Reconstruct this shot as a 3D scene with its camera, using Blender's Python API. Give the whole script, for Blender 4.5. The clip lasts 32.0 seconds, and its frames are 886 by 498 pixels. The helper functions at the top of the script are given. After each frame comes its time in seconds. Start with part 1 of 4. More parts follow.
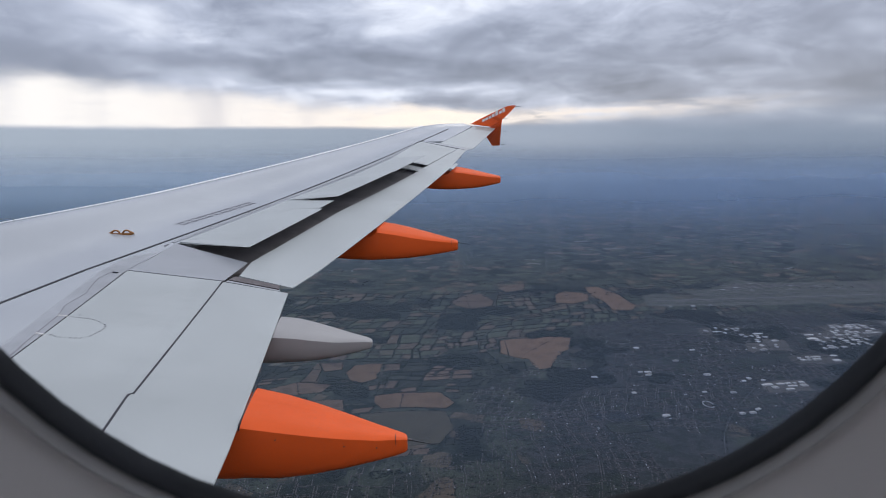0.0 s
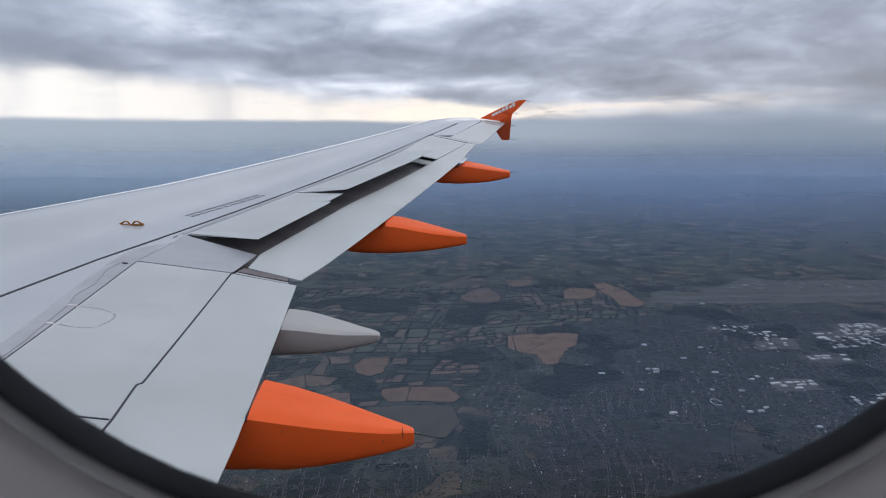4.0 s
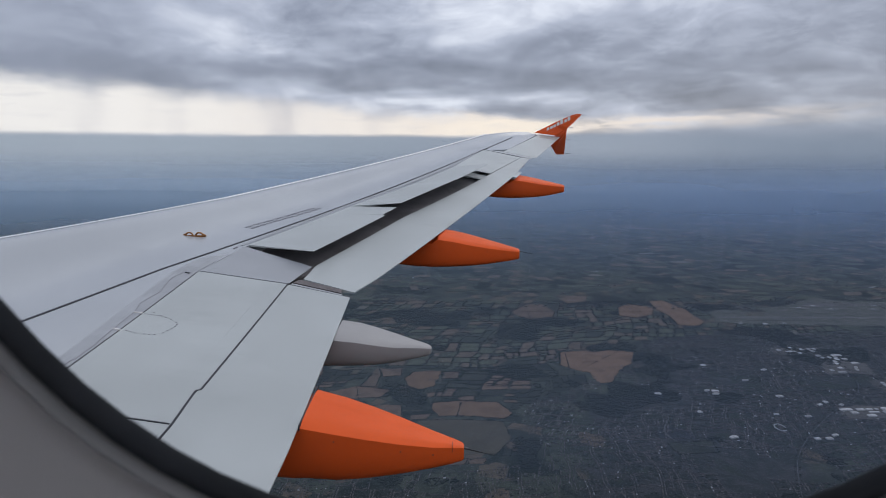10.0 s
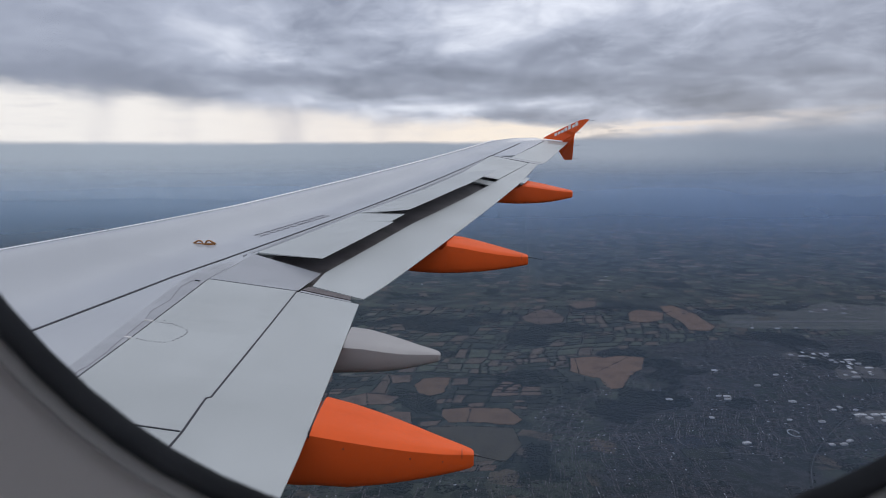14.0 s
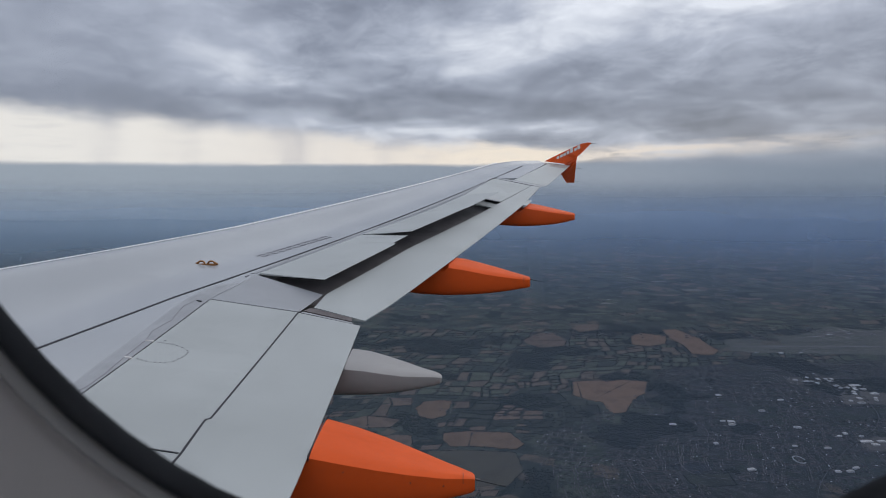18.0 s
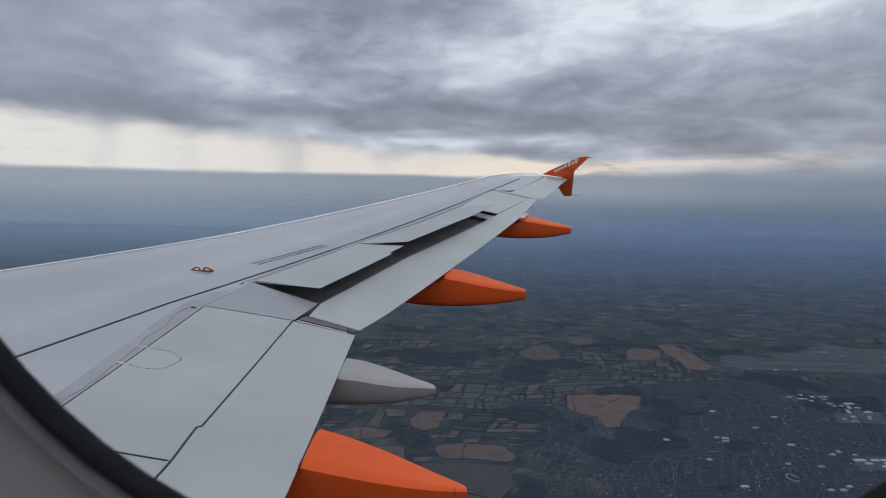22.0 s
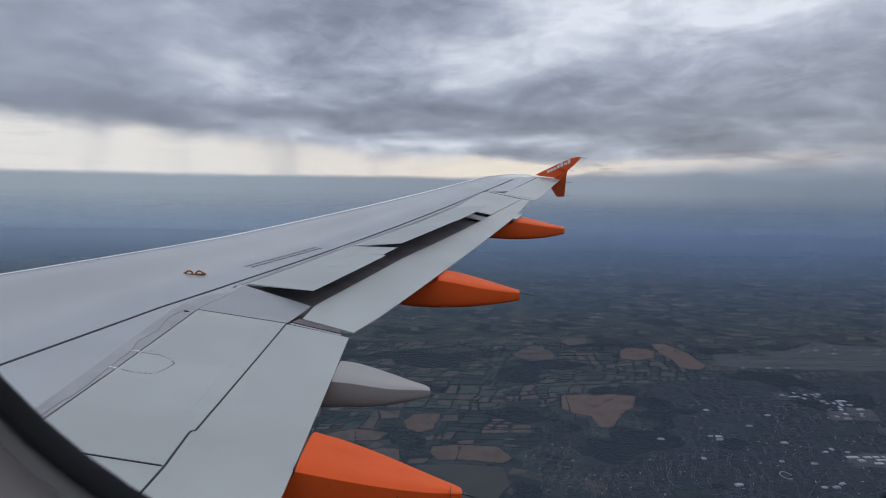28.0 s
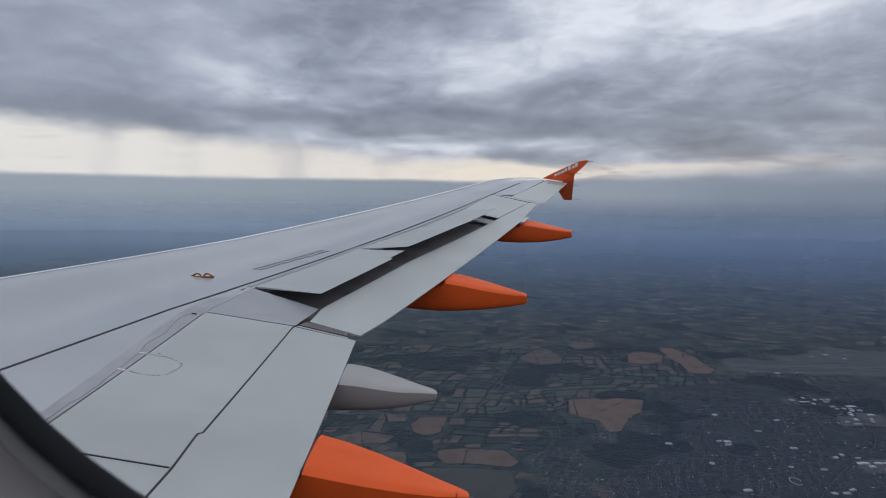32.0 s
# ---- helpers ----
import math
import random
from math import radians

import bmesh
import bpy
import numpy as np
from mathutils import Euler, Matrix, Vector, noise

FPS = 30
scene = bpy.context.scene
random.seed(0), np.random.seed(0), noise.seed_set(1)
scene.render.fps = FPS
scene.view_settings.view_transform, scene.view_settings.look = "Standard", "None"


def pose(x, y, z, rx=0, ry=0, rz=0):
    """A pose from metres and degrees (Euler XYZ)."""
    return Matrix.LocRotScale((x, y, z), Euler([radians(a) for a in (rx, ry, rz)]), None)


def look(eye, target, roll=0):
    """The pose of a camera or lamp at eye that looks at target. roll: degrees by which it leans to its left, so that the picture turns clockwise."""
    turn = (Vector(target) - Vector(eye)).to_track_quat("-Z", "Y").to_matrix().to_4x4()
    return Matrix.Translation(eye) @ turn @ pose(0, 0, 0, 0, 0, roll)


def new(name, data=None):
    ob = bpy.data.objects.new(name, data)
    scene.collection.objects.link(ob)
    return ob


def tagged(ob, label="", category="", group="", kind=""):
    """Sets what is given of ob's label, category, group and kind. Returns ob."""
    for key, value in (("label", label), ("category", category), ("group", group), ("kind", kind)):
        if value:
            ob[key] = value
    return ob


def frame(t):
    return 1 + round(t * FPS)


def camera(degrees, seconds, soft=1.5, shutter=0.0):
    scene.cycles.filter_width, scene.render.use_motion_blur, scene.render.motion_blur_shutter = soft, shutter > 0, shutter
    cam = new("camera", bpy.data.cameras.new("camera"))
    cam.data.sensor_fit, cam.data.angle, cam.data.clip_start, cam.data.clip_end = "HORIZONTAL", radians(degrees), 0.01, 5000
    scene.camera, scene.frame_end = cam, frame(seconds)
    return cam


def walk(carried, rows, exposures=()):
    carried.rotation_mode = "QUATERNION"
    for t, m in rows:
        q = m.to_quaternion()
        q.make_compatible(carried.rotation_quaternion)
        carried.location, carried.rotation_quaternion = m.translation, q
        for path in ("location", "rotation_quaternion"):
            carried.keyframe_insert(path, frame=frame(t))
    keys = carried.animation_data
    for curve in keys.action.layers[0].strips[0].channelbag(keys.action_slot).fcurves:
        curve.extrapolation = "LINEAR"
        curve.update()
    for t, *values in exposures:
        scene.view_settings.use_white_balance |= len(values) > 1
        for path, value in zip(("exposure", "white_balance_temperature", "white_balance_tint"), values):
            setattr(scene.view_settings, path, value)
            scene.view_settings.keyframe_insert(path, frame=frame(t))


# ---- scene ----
cam = camera(69.51, 32.0, soft=0.5)
# focused on the wing: the window rim, a hand away, is out of focus
cam.data.dof.use_dof, cam.data.dof.focus_distance, cam.data.dof.aperture_fstop = True, 12.0, 36.0
ALT = 300.0   # height of the cabin window over the ground
# seconds, place beside the window (aft, outboard, up), yaw, pitch, roll
ROWS = [
    (0.0, 7.9258, 1.6486, 0.0065, -4.227, -9.750, 0.182),
    (0.5, 7.9263, 1.6491, 0.0055, -5.332, -9.864, 0.307),
    (1.0, 7.9268, 1.6496, 0.0046, -5.305, -9.951, 0.247),
    (1.5, 7.9266, 1.6518, 0.0044, -4.412, -9.989, 0.334),
    (2.0, 7.9264, 1.6541, 0.0042, -4.197, -9.960, 0.048),
    (2.5, 7.9261, 1.6550, 0.0035, -4.375, -10.210, -0.458),
    (3.0, 7.9259, 1.6560, 0.0028, -4.081, -10.414, -0.282),
    (3.5, 7.9251, 1.6586, 0.0013, -3.441, -10.212, 0.530),
    (4.0, 7.9244, 1.6612, -0.0003, -3.392, -10.240, -0.254),
    (4.5, 7.9249, 1.6613, -0.0002, -1.076, -9.656, -0.081),
    (6.5, 7.9265, 1.6617, 0.0002, -0.027, -8.134, 0.013),
    (7.0, 7.9269, 1.6618, 0.0003, 0.014, -8.550, -0.454),
    (7.5, 7.9276, 1.6584, 0.0014, 1.025, -8.782, 0.064),
    (8.0, 7.9283, 1.6550, 0.0026, 1.385, -8.765, 0.096),
    (8.5, 7.9280, 1.6513, 0.0029, 1.750, -8.394, 0.432),
    (9.0, 7.9276, 1.6475, 0.0033, 2.307, -8.237, 1.281),
    (9.5, 7.9270, 1.6541, 0.0015, 2.047, -8.185, 0.059),
    (10.0, 7.9265, 1.6608, -0.0004, 1.388, -9.001, -0.195),
    (10.5, 7.9258, 1.6616, -0.0015, 1.642, -9.204, -0.443),
    (11.0, 7.9252, 1.6625, -0.0026, 1.980, -9.702, -0.247),
    (11.5, 7.9283, 1.6615, -0.0021, 1.945, -9.906, -0.495),
    (12.0, 7.9246, 1.6605, -0.0019, 2.397, -10.273, -0.313),
    (12.5, 7.9242, 1.6601, -0.0015, 2.148, -10.047, -0.530),
    (13.0, 7.9239, 1.6596, -0.0011, 1.996, -9.483, -0.238),
    (13.5, 7.9264, 1.6587, -0.0003, 1.854, -9.146, -0.126),
    (14.0, 7.9290, 1.6578, 0.0005, 2.097, -8.442, 0.314),
    (14.5, 7.9285, 1.6580, 0.0004, 2.006, -7.868, 0.018),
    (16.5, 7.9269, 1.6585, -0.0000, 1.885, -9.471, 0.353),
    (17.0, 7.9265, 1.6586, -0.0001, 2.120, -8.889, 0.052),
    (17.5, 7.9279, 1.6582, -0.0006, 2.679, -7.009, 0.739),
    (18.0, 7.9293, 1.6579, -0.0012, 2.333, -6.468, 0.007),
    (18.5, 7.9295, 1.6598, -0.0013, 2.173, -6.884, -0.173),
    (19.0, 7.9297, 1.6618, -0.0014, 1.872, -6.699, -0.663),
    (19.5, 7.9288, 1.6623, -0.0024, 1.535, -6.680, -0.816),
    (20.0, 7.9278, 1.6629, -0.0034, 2.507, -6.038, -0.863),
    (20.5, 7.9287, 1.6607, -0.0030, 1.964, -5.955, -1.108),
    (21.0, 7.9295, 1.6585, -0.0026, 2.871, -6.651, -1.163),
    (21.5, 7.9305, 1.6579, -0.0014, 1.992, -5.900, -1.331),
    (22.0, 7.9316, 1.6573, -0.0002, 2.132, -5.497, -1.089),
    (22.5, 7.9300, 1.6571, -0.0004, 2.038, -5.387, -1.129),
    (23.0, 7.9284, 1.6568, -0.0005, 2.234, -5.244, -0.732),
    (23.5, 7.9302, 1.6578, -0.0007, 2.305, -4.818, -0.559),
    (24.0, 7.9319, 1.6588, -0.0008, 2.454, -4.628, -0.656),
    (24.5, 7.9311, 1.6585, 0.0008, 1.829, -4.958, -0.749),
    (25.0, 7.9303, 1.6581, 0.0025, 2.119, -5.202, -0.473),
    (25.5, 7.9304, 1.6585, 0.0020, 1.910, -5.446, -0.627),
    (27.5, 7.9311, 1.6600, 0.0001, 2.262, -5.400, -0.691),
    (28.0, 7.9312, 1.6603, -0.0004, 1.507, -5.359, -0.706),
    (28.5, 7.9315, 1.6594, -0.0008, 1.974, -5.611, -0.719),
    (29.0, 7.9318, 1.6584, -0.0011, 2.535, -5.718, -0.418),
    (29.5, 7.9327, 1.6561, 0.0008, 2.571, -5.381, -0.448),
    (30.0, 7.9337, 1.6538, 0.0027, 2.421, -5.244, -0.516),
    (30.5, 7.9334, 1.6557, 0.0012, 2.485, -5.288, -0.693),
    (31.0, 7.9331, 1.6576, -0.0003, 2.340, -5.486, -0.709),
    (31.5, 7.9322, 1.6595, -0.0006, 2.297, -5.335, -0.456),
    (32.0, 7.9314, 1.6614, -0.0008, 2.156, -5.077, -0.752),

]
walk(cam, [(t, pose(x, y, ALT + z, 90 + pitch, roll, yaw)) for t, x, y, z, yaw, pitch, roll in ROWS],
     exposures=[(0.0, 0.36, 6400, 13), (4.0, 0.36, 6400, 12), (9.0, 0.14, 6400, 12), (14.0, 0.17, 6450, 13), (17.0, 0.18, 6450, 12), (18.0, 0.02, 6500, 11), (20.0, 0.03, 6450, 11), (24.0, -0.12, 6500, 10), (28.0, -0.05, 6400, 11), (32.0, -0.05, 6450, 11)])

# ---------------------------------------------------------------- world and sun
SUN_EL, SUN_AZ = radians(38), radians(35)


class Nodes:
    """Short hand for building node trees."""

    def __init__(self, tree):
        self.t, self.n, self.l = tree, tree.nodes, tree.links
        self.n.clear()

    def add(self, kind, **props):
        node = self.n.new(kind)
        for k, val in props.items():
            setattr(node, k, val)
        return node

    def put(self, socket, val):
        if isinstance(val, bpy.types.NodeSocket):
            self.l.new(val, socket)
        elif isinstance(val, (tuple, list)) and len(val) == 3 and socket.type == "RGBA":
            socket.default_value = (*val, 1)
        else:
            socket.default_value = val

    def math(self, op, a, b=0.0, c=0.0, clamp=False):
        m = self.add("ShaderNodeMath", operation=op, use_clamp=clamp)
        for s, val in zip(m.inputs, (a, b, c)):
            self.put(s, val)
        return m.outputs[0]

    def smooth(self, val, lo, hi, a=0.0, b=1.0):
        m = self.add("ShaderNodeMapRange", interpolation_type="SMOOTHSTEP")
        for name, x in (("Value", val), ("From Min", lo), ("From Max", hi), ("To Min", a), ("To Max", b)):
            self.put(m.inputs[name], x)
        return m.outputs[0]

    def mix(self, fac, a, b, mode="MIX"):
        m = self.add("ShaderNodeMix", data_type="RGBA", blend_type=mode)
        self.put(m.inputs[0], fac), self.put(m.inputs[6], a), self.put(m.inputs[7], b)
        return m.outputs[2]

    def noise(self, vec, scale, detail=4.0, rough=0.55, distort=0.0, out=0):
        m = self.add("ShaderNodeTexNoise")
        self.put(m.inputs["Vector"], vec)
        for name, x in (("Scale", scale), ("Detail", detail), ("Roughness", rough), ("Distortion", distort)):
            self.put(m.inputs[name], x)
        return m.outputs[out]

    def split(self, vec):
        m = self.add("ShaderNodeSeparateXYZ")
        self.put(m.inputs[0], vec)
        return m.outputs

    def join(self, x, y, z=0.0):
        m = self.add("ShaderNodeCombineXYZ")
        for s, val in zip(m.inputs, (x, y, z)):
            self.put(s, val)
        return m.outputs[0]

    def bump(self, height, strength=0.2, distance=0.01):
        m = self.add("ShaderNodeBump")
        self.put(m.inputs["Height"], height), self.put(m.inputs["Strength"], strength), self.put(m.inputs["Distance"], distance)
        return m.outputs[0]


world = bpy.data.worlds.new("overcast_sky")
scene.world = world
world.use_nodes = True
W = Nodes(world.node_tree)
d = W.add("ShaderNodeTexCoord").outputs["Generated"]
dx, dy, dz = W.split(d)
az = W.math("ARCTAN2", dx, dy)                                   # 0 outboard, plus towards the tail
el = W.math("MULTIPLY", W.math("ARCSINE", dz), 57.2958)          # degrees over the horizon

def lump(a0, e0, sa, se, gain):
    """A soft swelling of the cloud, at a bearing and a height in degrees."""
    u = W.math("DIVIDE", W.math("SUBTRACT", az, radians(a0)), radians(sa))
    v = W.math("DIVIDE", W.math("SUBTRACT", el, e0), se)
    r2 = W.math("ADD", W.math("MULTIPLY", u, u), W.math("MULTIPLY", v, v))
    return W.math("MULTIPLY", W.math("EXPONENT", W.math("MULTIPLY", r2, -1.0)), gain)


# a layer of cloud seen from below its base, so that it flattens towards the horizon
lie = W.math("DIVIDE", 1.0, W.math("ADD", W.math("MAXIMUM", dz, 0.0), 0.20))
plan = W.join(W.math("MULTIPLY", dx, lie), W.math("MULTIPLY", dy, lie), 2.6)
drift = W.add("ShaderNodeVectorMath", operation="MULTIPLY_ADD")
W.put(drift.inputs[0], W.noise(plan, 0.55, 2.0, 0.5, out=1)), W.put(drift.inputs[1], (0.9, 0.9, 0.0)), W.put(drift.inputs[2], plan)
big = W.noise(drift.outputs[0], 1.05, 2.0, 0.45)
mid = W.noise(drift.outputs[0], 2.5, 4.0, 0.5, 0.25)
fine = W.noise(W.join(W.math("MULTIPLY", az, 6.5), W.math("MULTIPLY", el, 0.34), 1.3), 1.0, 6.0, 0.55, 0.7)
cloud = W.math("ADD", W.math("MULTIPLY", big, 0.52), W.math("MULTIPLY", mid, 0.26))
cloud = W.math("MULTIPLY_ADD", fine, 0.22, cloud)
puff = W.noise(W.join(W.math("MULTIPLY", az, 15.0), W.math("MULTIPLY", el, 0.52), 4.1), 1.0, 8.0, 0.6, 0.9)
cloud = W.math("MULTIPLY_ADD", W.math("SUBTRACT", puff, 0.5), 0.13, cloud)
calm = W.smooth(az, -0.55, -0.15, 0.5, 1.0)                        # smoother ahead
cloud = W.math("MULTIPLY_ADD", W.math("SUBTRACT", cloud, 0.48), calm, 0.48)
for spec in ((-8, 5.6, 17, 2.4, -0.085), (15, 4.8, 15, 1.9, -0.05), (-30, 10.5, 11, 4.5, -0.035), (13, 12.8, 10, 4.4, 0.10), (1, 12.4, 9, 3.4, 0.075), (33, 9.5, 8, 6.0, -0.035), (24, 3.9, 14, 1.5, -0.09), (-12, 14.5, 7, 2.6, 0.04), (29, 7.2, 9, 2.4, 0.02), (-3, 9.0, 5, 1.0, 0.035)):
    cloud = W.math("ADD", cloud, lump(*spec))
cloud = W.math("ADD", cloud, W.smooth(el, 14.0, 45.0, 0.0, 0.10))
ramp = W.add("ShaderNodeValToRGB")
for p, col in ((0.35, (0.170, 0.190, 0.243)), (0.43, (0.250, 0.277, 0.348)), (0.515, (0.400, 0.436, 0.525)), (0.63, (0.76, 0.795, 0.865))):
    e = ramp.color_ramp.elements.new(p)
    e.color = (*col, 1)
for i in (0, -1):
    ramp.color_ramp.elements.remove(ramp.color_ramp.elements[i])
W.put(ramp.inputs[0], cloud)
sky = W.add("ShaderNodeTexSky", sky_type="NISHITA", sun_disc=False, sun_elevation=SUN_EL, sun_rotation=SUN_AZ)
blue = W.mix(1.0, sky.outputs[0], (0.10, 0.10, 0.10), "MULTIPLY")
clouds = W.mix(0.94, blue, ramp.outputs[0])
# clear pale strip under the cloud base, with rain shafts hanging into it; thin and broken towards the tail
shaft = W.noise(W.join(W.math("MULTIPLY", az, 9.0), W.math("MULTIPLY", el, 0.05)), 1.0, 3.0, 0.5)
edge = W.noise(W.join(W.math("MULTIPLY", az, 9.0), W.math("MULTIPLY", el, 0.5)), 1.0, 4.0, 0.6)
wisp = W.noise(W.join(W.math("MULTIPLY", az, 16.0), W.math("MULTIPLY", el, 1.9), 5.0), 1.0, 5.0, 0.6, 0.4)
top = W.math("ADD", W.math("MULTIPLY_ADD", W.math("MAXIMUM", W.math("MINIMUM", az, 0.9), -0.9), -4.2, 3.05), W.math("MULTIPLY", W.math("SUBTRACT", edge, 0.5), 2.2))
bottom = W.math("MULTIPLY_ADD", W.math("MINIMUM", W.math("MAXIMUM", W.math("SUBTRACT", az, 0.06), 0.0), 0.9), 2.4, 0.90)
bottom = W.math("MULTIPLY_ADD", W.math("SUBTRACT", edge, 0.5), 0.40, bottom)
top = W.math("MAXIMUM", top, W.math("ADD", bottom, 1.25))
soft_edge = W.math("MULTIPLY_ADD", W.math("MAXIMUM", W.math("SUBTRACT", az, 0.16), 0.0), 4.5, 0.18)
over = W.smooth(el, W.math("SUBTRACT", bottom, 0.30), W.math("ADD", bottom, 0.40))
under = W.smooth(el, W.math("SUBTRACT", top, W.math("MULTIPLY", W.math("MULTIPLY_ADD", shaft, 1.9, 0.4), W.smooth(az, -0.10, 0.14, 1.0, 0.32))), W.math("ADD", top, 0.45), 1.0, 0.0)
broken = W.math("MULTIPLY", W.smooth(az, 0.30, 0.70, 1.0, 0.0), W.math("SUBTRACT", 1.0, W.math("MULTIPLY", W.smooth(az, 0.10, 0.25), W.smooth(wisp, 0.38, 0.60, 0.65, 0.0))))
strip_fac = W.math("MULTIPLY", W.math("MULTIPLY", over, under), broken)
strip_col = W.mix(W.smooth(az, -0.7, 0.3), (0.78, 0.765, 0.735), (0.76, 0.690, 0.625))
strip_col = W.mix(lump(4, 1.8, 9, 2.5, 0.6), strip_col, (0.90, 0.80, 0.66))
strip_col = W.mix(W.smooth(shaft, 0.48, 0.76, 0.0, 0.50), strip_col, (0.42, 0.42, 0.46))
strip_col = W.mix(W.smooth(wisp, 0.50, 0.72, 0.0, 0.25), strip_col, (0.50, 0.50, 0.53))
clouds = W.mix(strip_fac, clouds, strip_col)
# distance under the strip: blue haze, paler ahead and where the light breaks through, darker towards the tail
haze_col = W.mix(W.smooth(az, -0.55, 0.45), (0.305, 0.352, 0.410), (0.205, 0.248, 0.312))
haze_col = W.mix(lump(12, -0.6, 11, 3.0, 0.6), haze_col, (0.345, 0.385, 0.445))
deep = W.mix(W.smooth(az, -0.55, 0.45), (0.215, 0.257, 0.312), (0.082, 0.109, 0.160))
below = W.smooth(el, W.math("SUBTRACT", bottom, soft_edge), W.math("ADD", bottom, W.math("ADD", soft_edge, 0.15)), 1.0, 0.0)
clouds = W.mix(below, clouds, W.mix(W.smooth(el, -4.8, 0.9), deep, haze_col))
bg = W.add("ShaderNodeBackground")
W.put(bg.inputs[0], clouds)
bg.inputs[1].default_value = 1.05
W.l.new(bg.outputs[0], W.add("ShaderNodeOutputWorld").inputs[0])

sun = new("sun", bpy.data.lights.new("sun", "SUN"))
sun.data.energy, sun.data.angle, sun.data.color = 0.50, radians(40), (1.0, 0.96, 0.9)
sun.matrix_world = look((0, 0, ALT + 60), (-math.sin(SUN_AZ) * math.cos(SUN_EL) * 10, -math.cos(SUN_AZ) * math.cos(SUN_EL) * 10, ALT + 60 - math.sin(SUN_EL) * 10))

# ---------------------------------------------------------------- materials


def material(name):
    m = bpy.data.materials.new(name)
    m.use_nodes = True
    return m, Nodes(m.node_tree)


def finish(n, shader):
    n.l.new(shader, n.add("ShaderNodeOutputMaterial").inputs[0])


def painted(name, col, rough=0.4, var=0.06, scale=3.0, bump=0.02, metal=0.0, dirt=0.0, streak=(1, 1, 1), coat=0.0, spec=0.5):
    """Paint or plastic with a broad and a fine variation, and streaky dirt."""
    m, n = material(name)
    co = n.add("ShaderNodeTexCoord").outputs["Object"]
    wide = n.noise(co, scale, 4.0, 0.6)
    st = n.add("ShaderNodeMapping")
    n.put(st.inputs[0], co)
    st.inputs["Scale"].default_value = streak
    grain = n.noise(st.outputs[0], scale * 9, 5.0, 0.65)
    base = n.mix(n.smooth(wide, 0.3, 0.7), [c * (1 - var) for c in col], [min(1, c * (1 + var)) for c in col])
    base = n.mix(n.smooth(grain, 0.50, 0.78, 0.0, dirt), base, [c * 0.55 for c in col])
    b = n.add("ShaderNodeBsdfPrincipled")
    n.put(b.inputs["Base Color"], base)
    n.put(b.inputs["Roughness"], n.smooth(grain, 0.2, 0.8, rough * 0.85, rough * 1.15))
    b.inputs["Metallic"].default_value = metal
    b.inputs["Coat Weight"].default_value = coat
    b.inputs["Coat Roughness"].default_value = 0.12
    b.inputs["Specular IOR Level"].default_value = spec
    n.put(b.inputs["Normal"], n.bump(grain, bump, 0.02))
    finish(n, b.outputs[0])
    return m


M_SKIN = painted("grey_wing_paint", (0.404, 0.423, 0.444), 0.17, 0.05, 0.9, 0.0, dirt=0.05, streak=(0.1, 0.5, 1), spec=0.75)
M_PANEL = painted("pale_panel_paint", (0.432, 0.458, 0.458), 0.45, 0.07, 1.3, 0.006, dirt=0.10, streak=(0.15, 1, 1))
M_GREY = painted("mid_grey_paint", (0.335, 0.348, 0.372), 0.36, 0.06, 1.4, 0.02, dirt=0.15, streak=(0.15, 1, 1))
M_MATT = painted("matt_grey_paint", (0.362, 0.376, 0.398), 0.5, 0.12, 4.0, 0.01, dirt=0.25, streak=(1, 0.3, 1))
M_SEALANT = painted("sealant_grey", (0.335, 0.346, 0.368), 0.5, 0.10, 3.0, 0.02, dirt=0.2)
M_DARK = painted("dark_seam", (0.025, 0.026, 0.035), 0.6, 0.2, 5.0)
M_BAY = painted("spoiler_bay_primer", (0.24, 0.222, 0.225), 0.6, 0.25, 2.5, 0.05, dirt=0.5)
M_WORN = painted("worn_tip_paint", (0.36, 0.335, 0.315), 0.6, 0.15, 9.0, 0.02, dirt=0.4)
M_RUBBER = painted("brown_rubber_seal", (0.125, 0.108, 0.110), 0.6, 0.2, 6.0, 0.05, dirt=0.3)
M_ORANGE = painted("orange_paint", (0.86, 0.118, 0.020), 0.50, 0.05, 2.0, 0.006, dirt=0.14, streak=(0.2, 1, 1), spec=0.14)
M_FGREY = painted("fairing_grey_paint", (0.35, 0.338, 0.335), 0.45, 0.05, 2.0, 0.006, dirt=0.12, streak=(0.2, 1, 1))
# white in place of the sky's reflection on the polished slat noses
M_NOSE_GLEAM = painted("white_nose_gleam", (0.82, 0.825, 0.835), 0.28, 0.05, 2.0, 0.002, coat=0.6)
M_BRASS = painted("gold_bracket", (0.31, 0.142, 0.050), 0.40, 0.15, 20.0, 0.05, metal=0.5)
M_STENCIL = painted("grey_stencil", (0.24, 0.24, 0.265), 0.5, 0.2, 30.0)
M_WHITE = painted("white_marking", (0.78, 0.76, 0.74), 0.45, 0.05, 9.0)
M_BLACK = painted("black_wick", (0.02, 0.02, 0.022), 0.5, 0.2, 20.0)
M_LINING = painted("cabin_lining", (0.86, 0.815, 0.785), 0.6, 0.03, 6.0, 0.03, dirt=0.03)
M_LIP = painted("window_lip", (0.52, 0.51, 0.50), 0.4, 0.04, 9.0)
M_GASKET = painted("window_gasket", (0.060, 0.066, 0.075), 0.5, 0.2, 30.0, 0.05)
M_SKINOUT = painted("fuselage_paint", (0.75, 0.75, 0.76), 0.35, 0.03, 2.0)
M_CARPET = painted("cabin_carpet", (0.20, 0.20, 0.23), 0.9, 0.2, 40.0, 0.3)

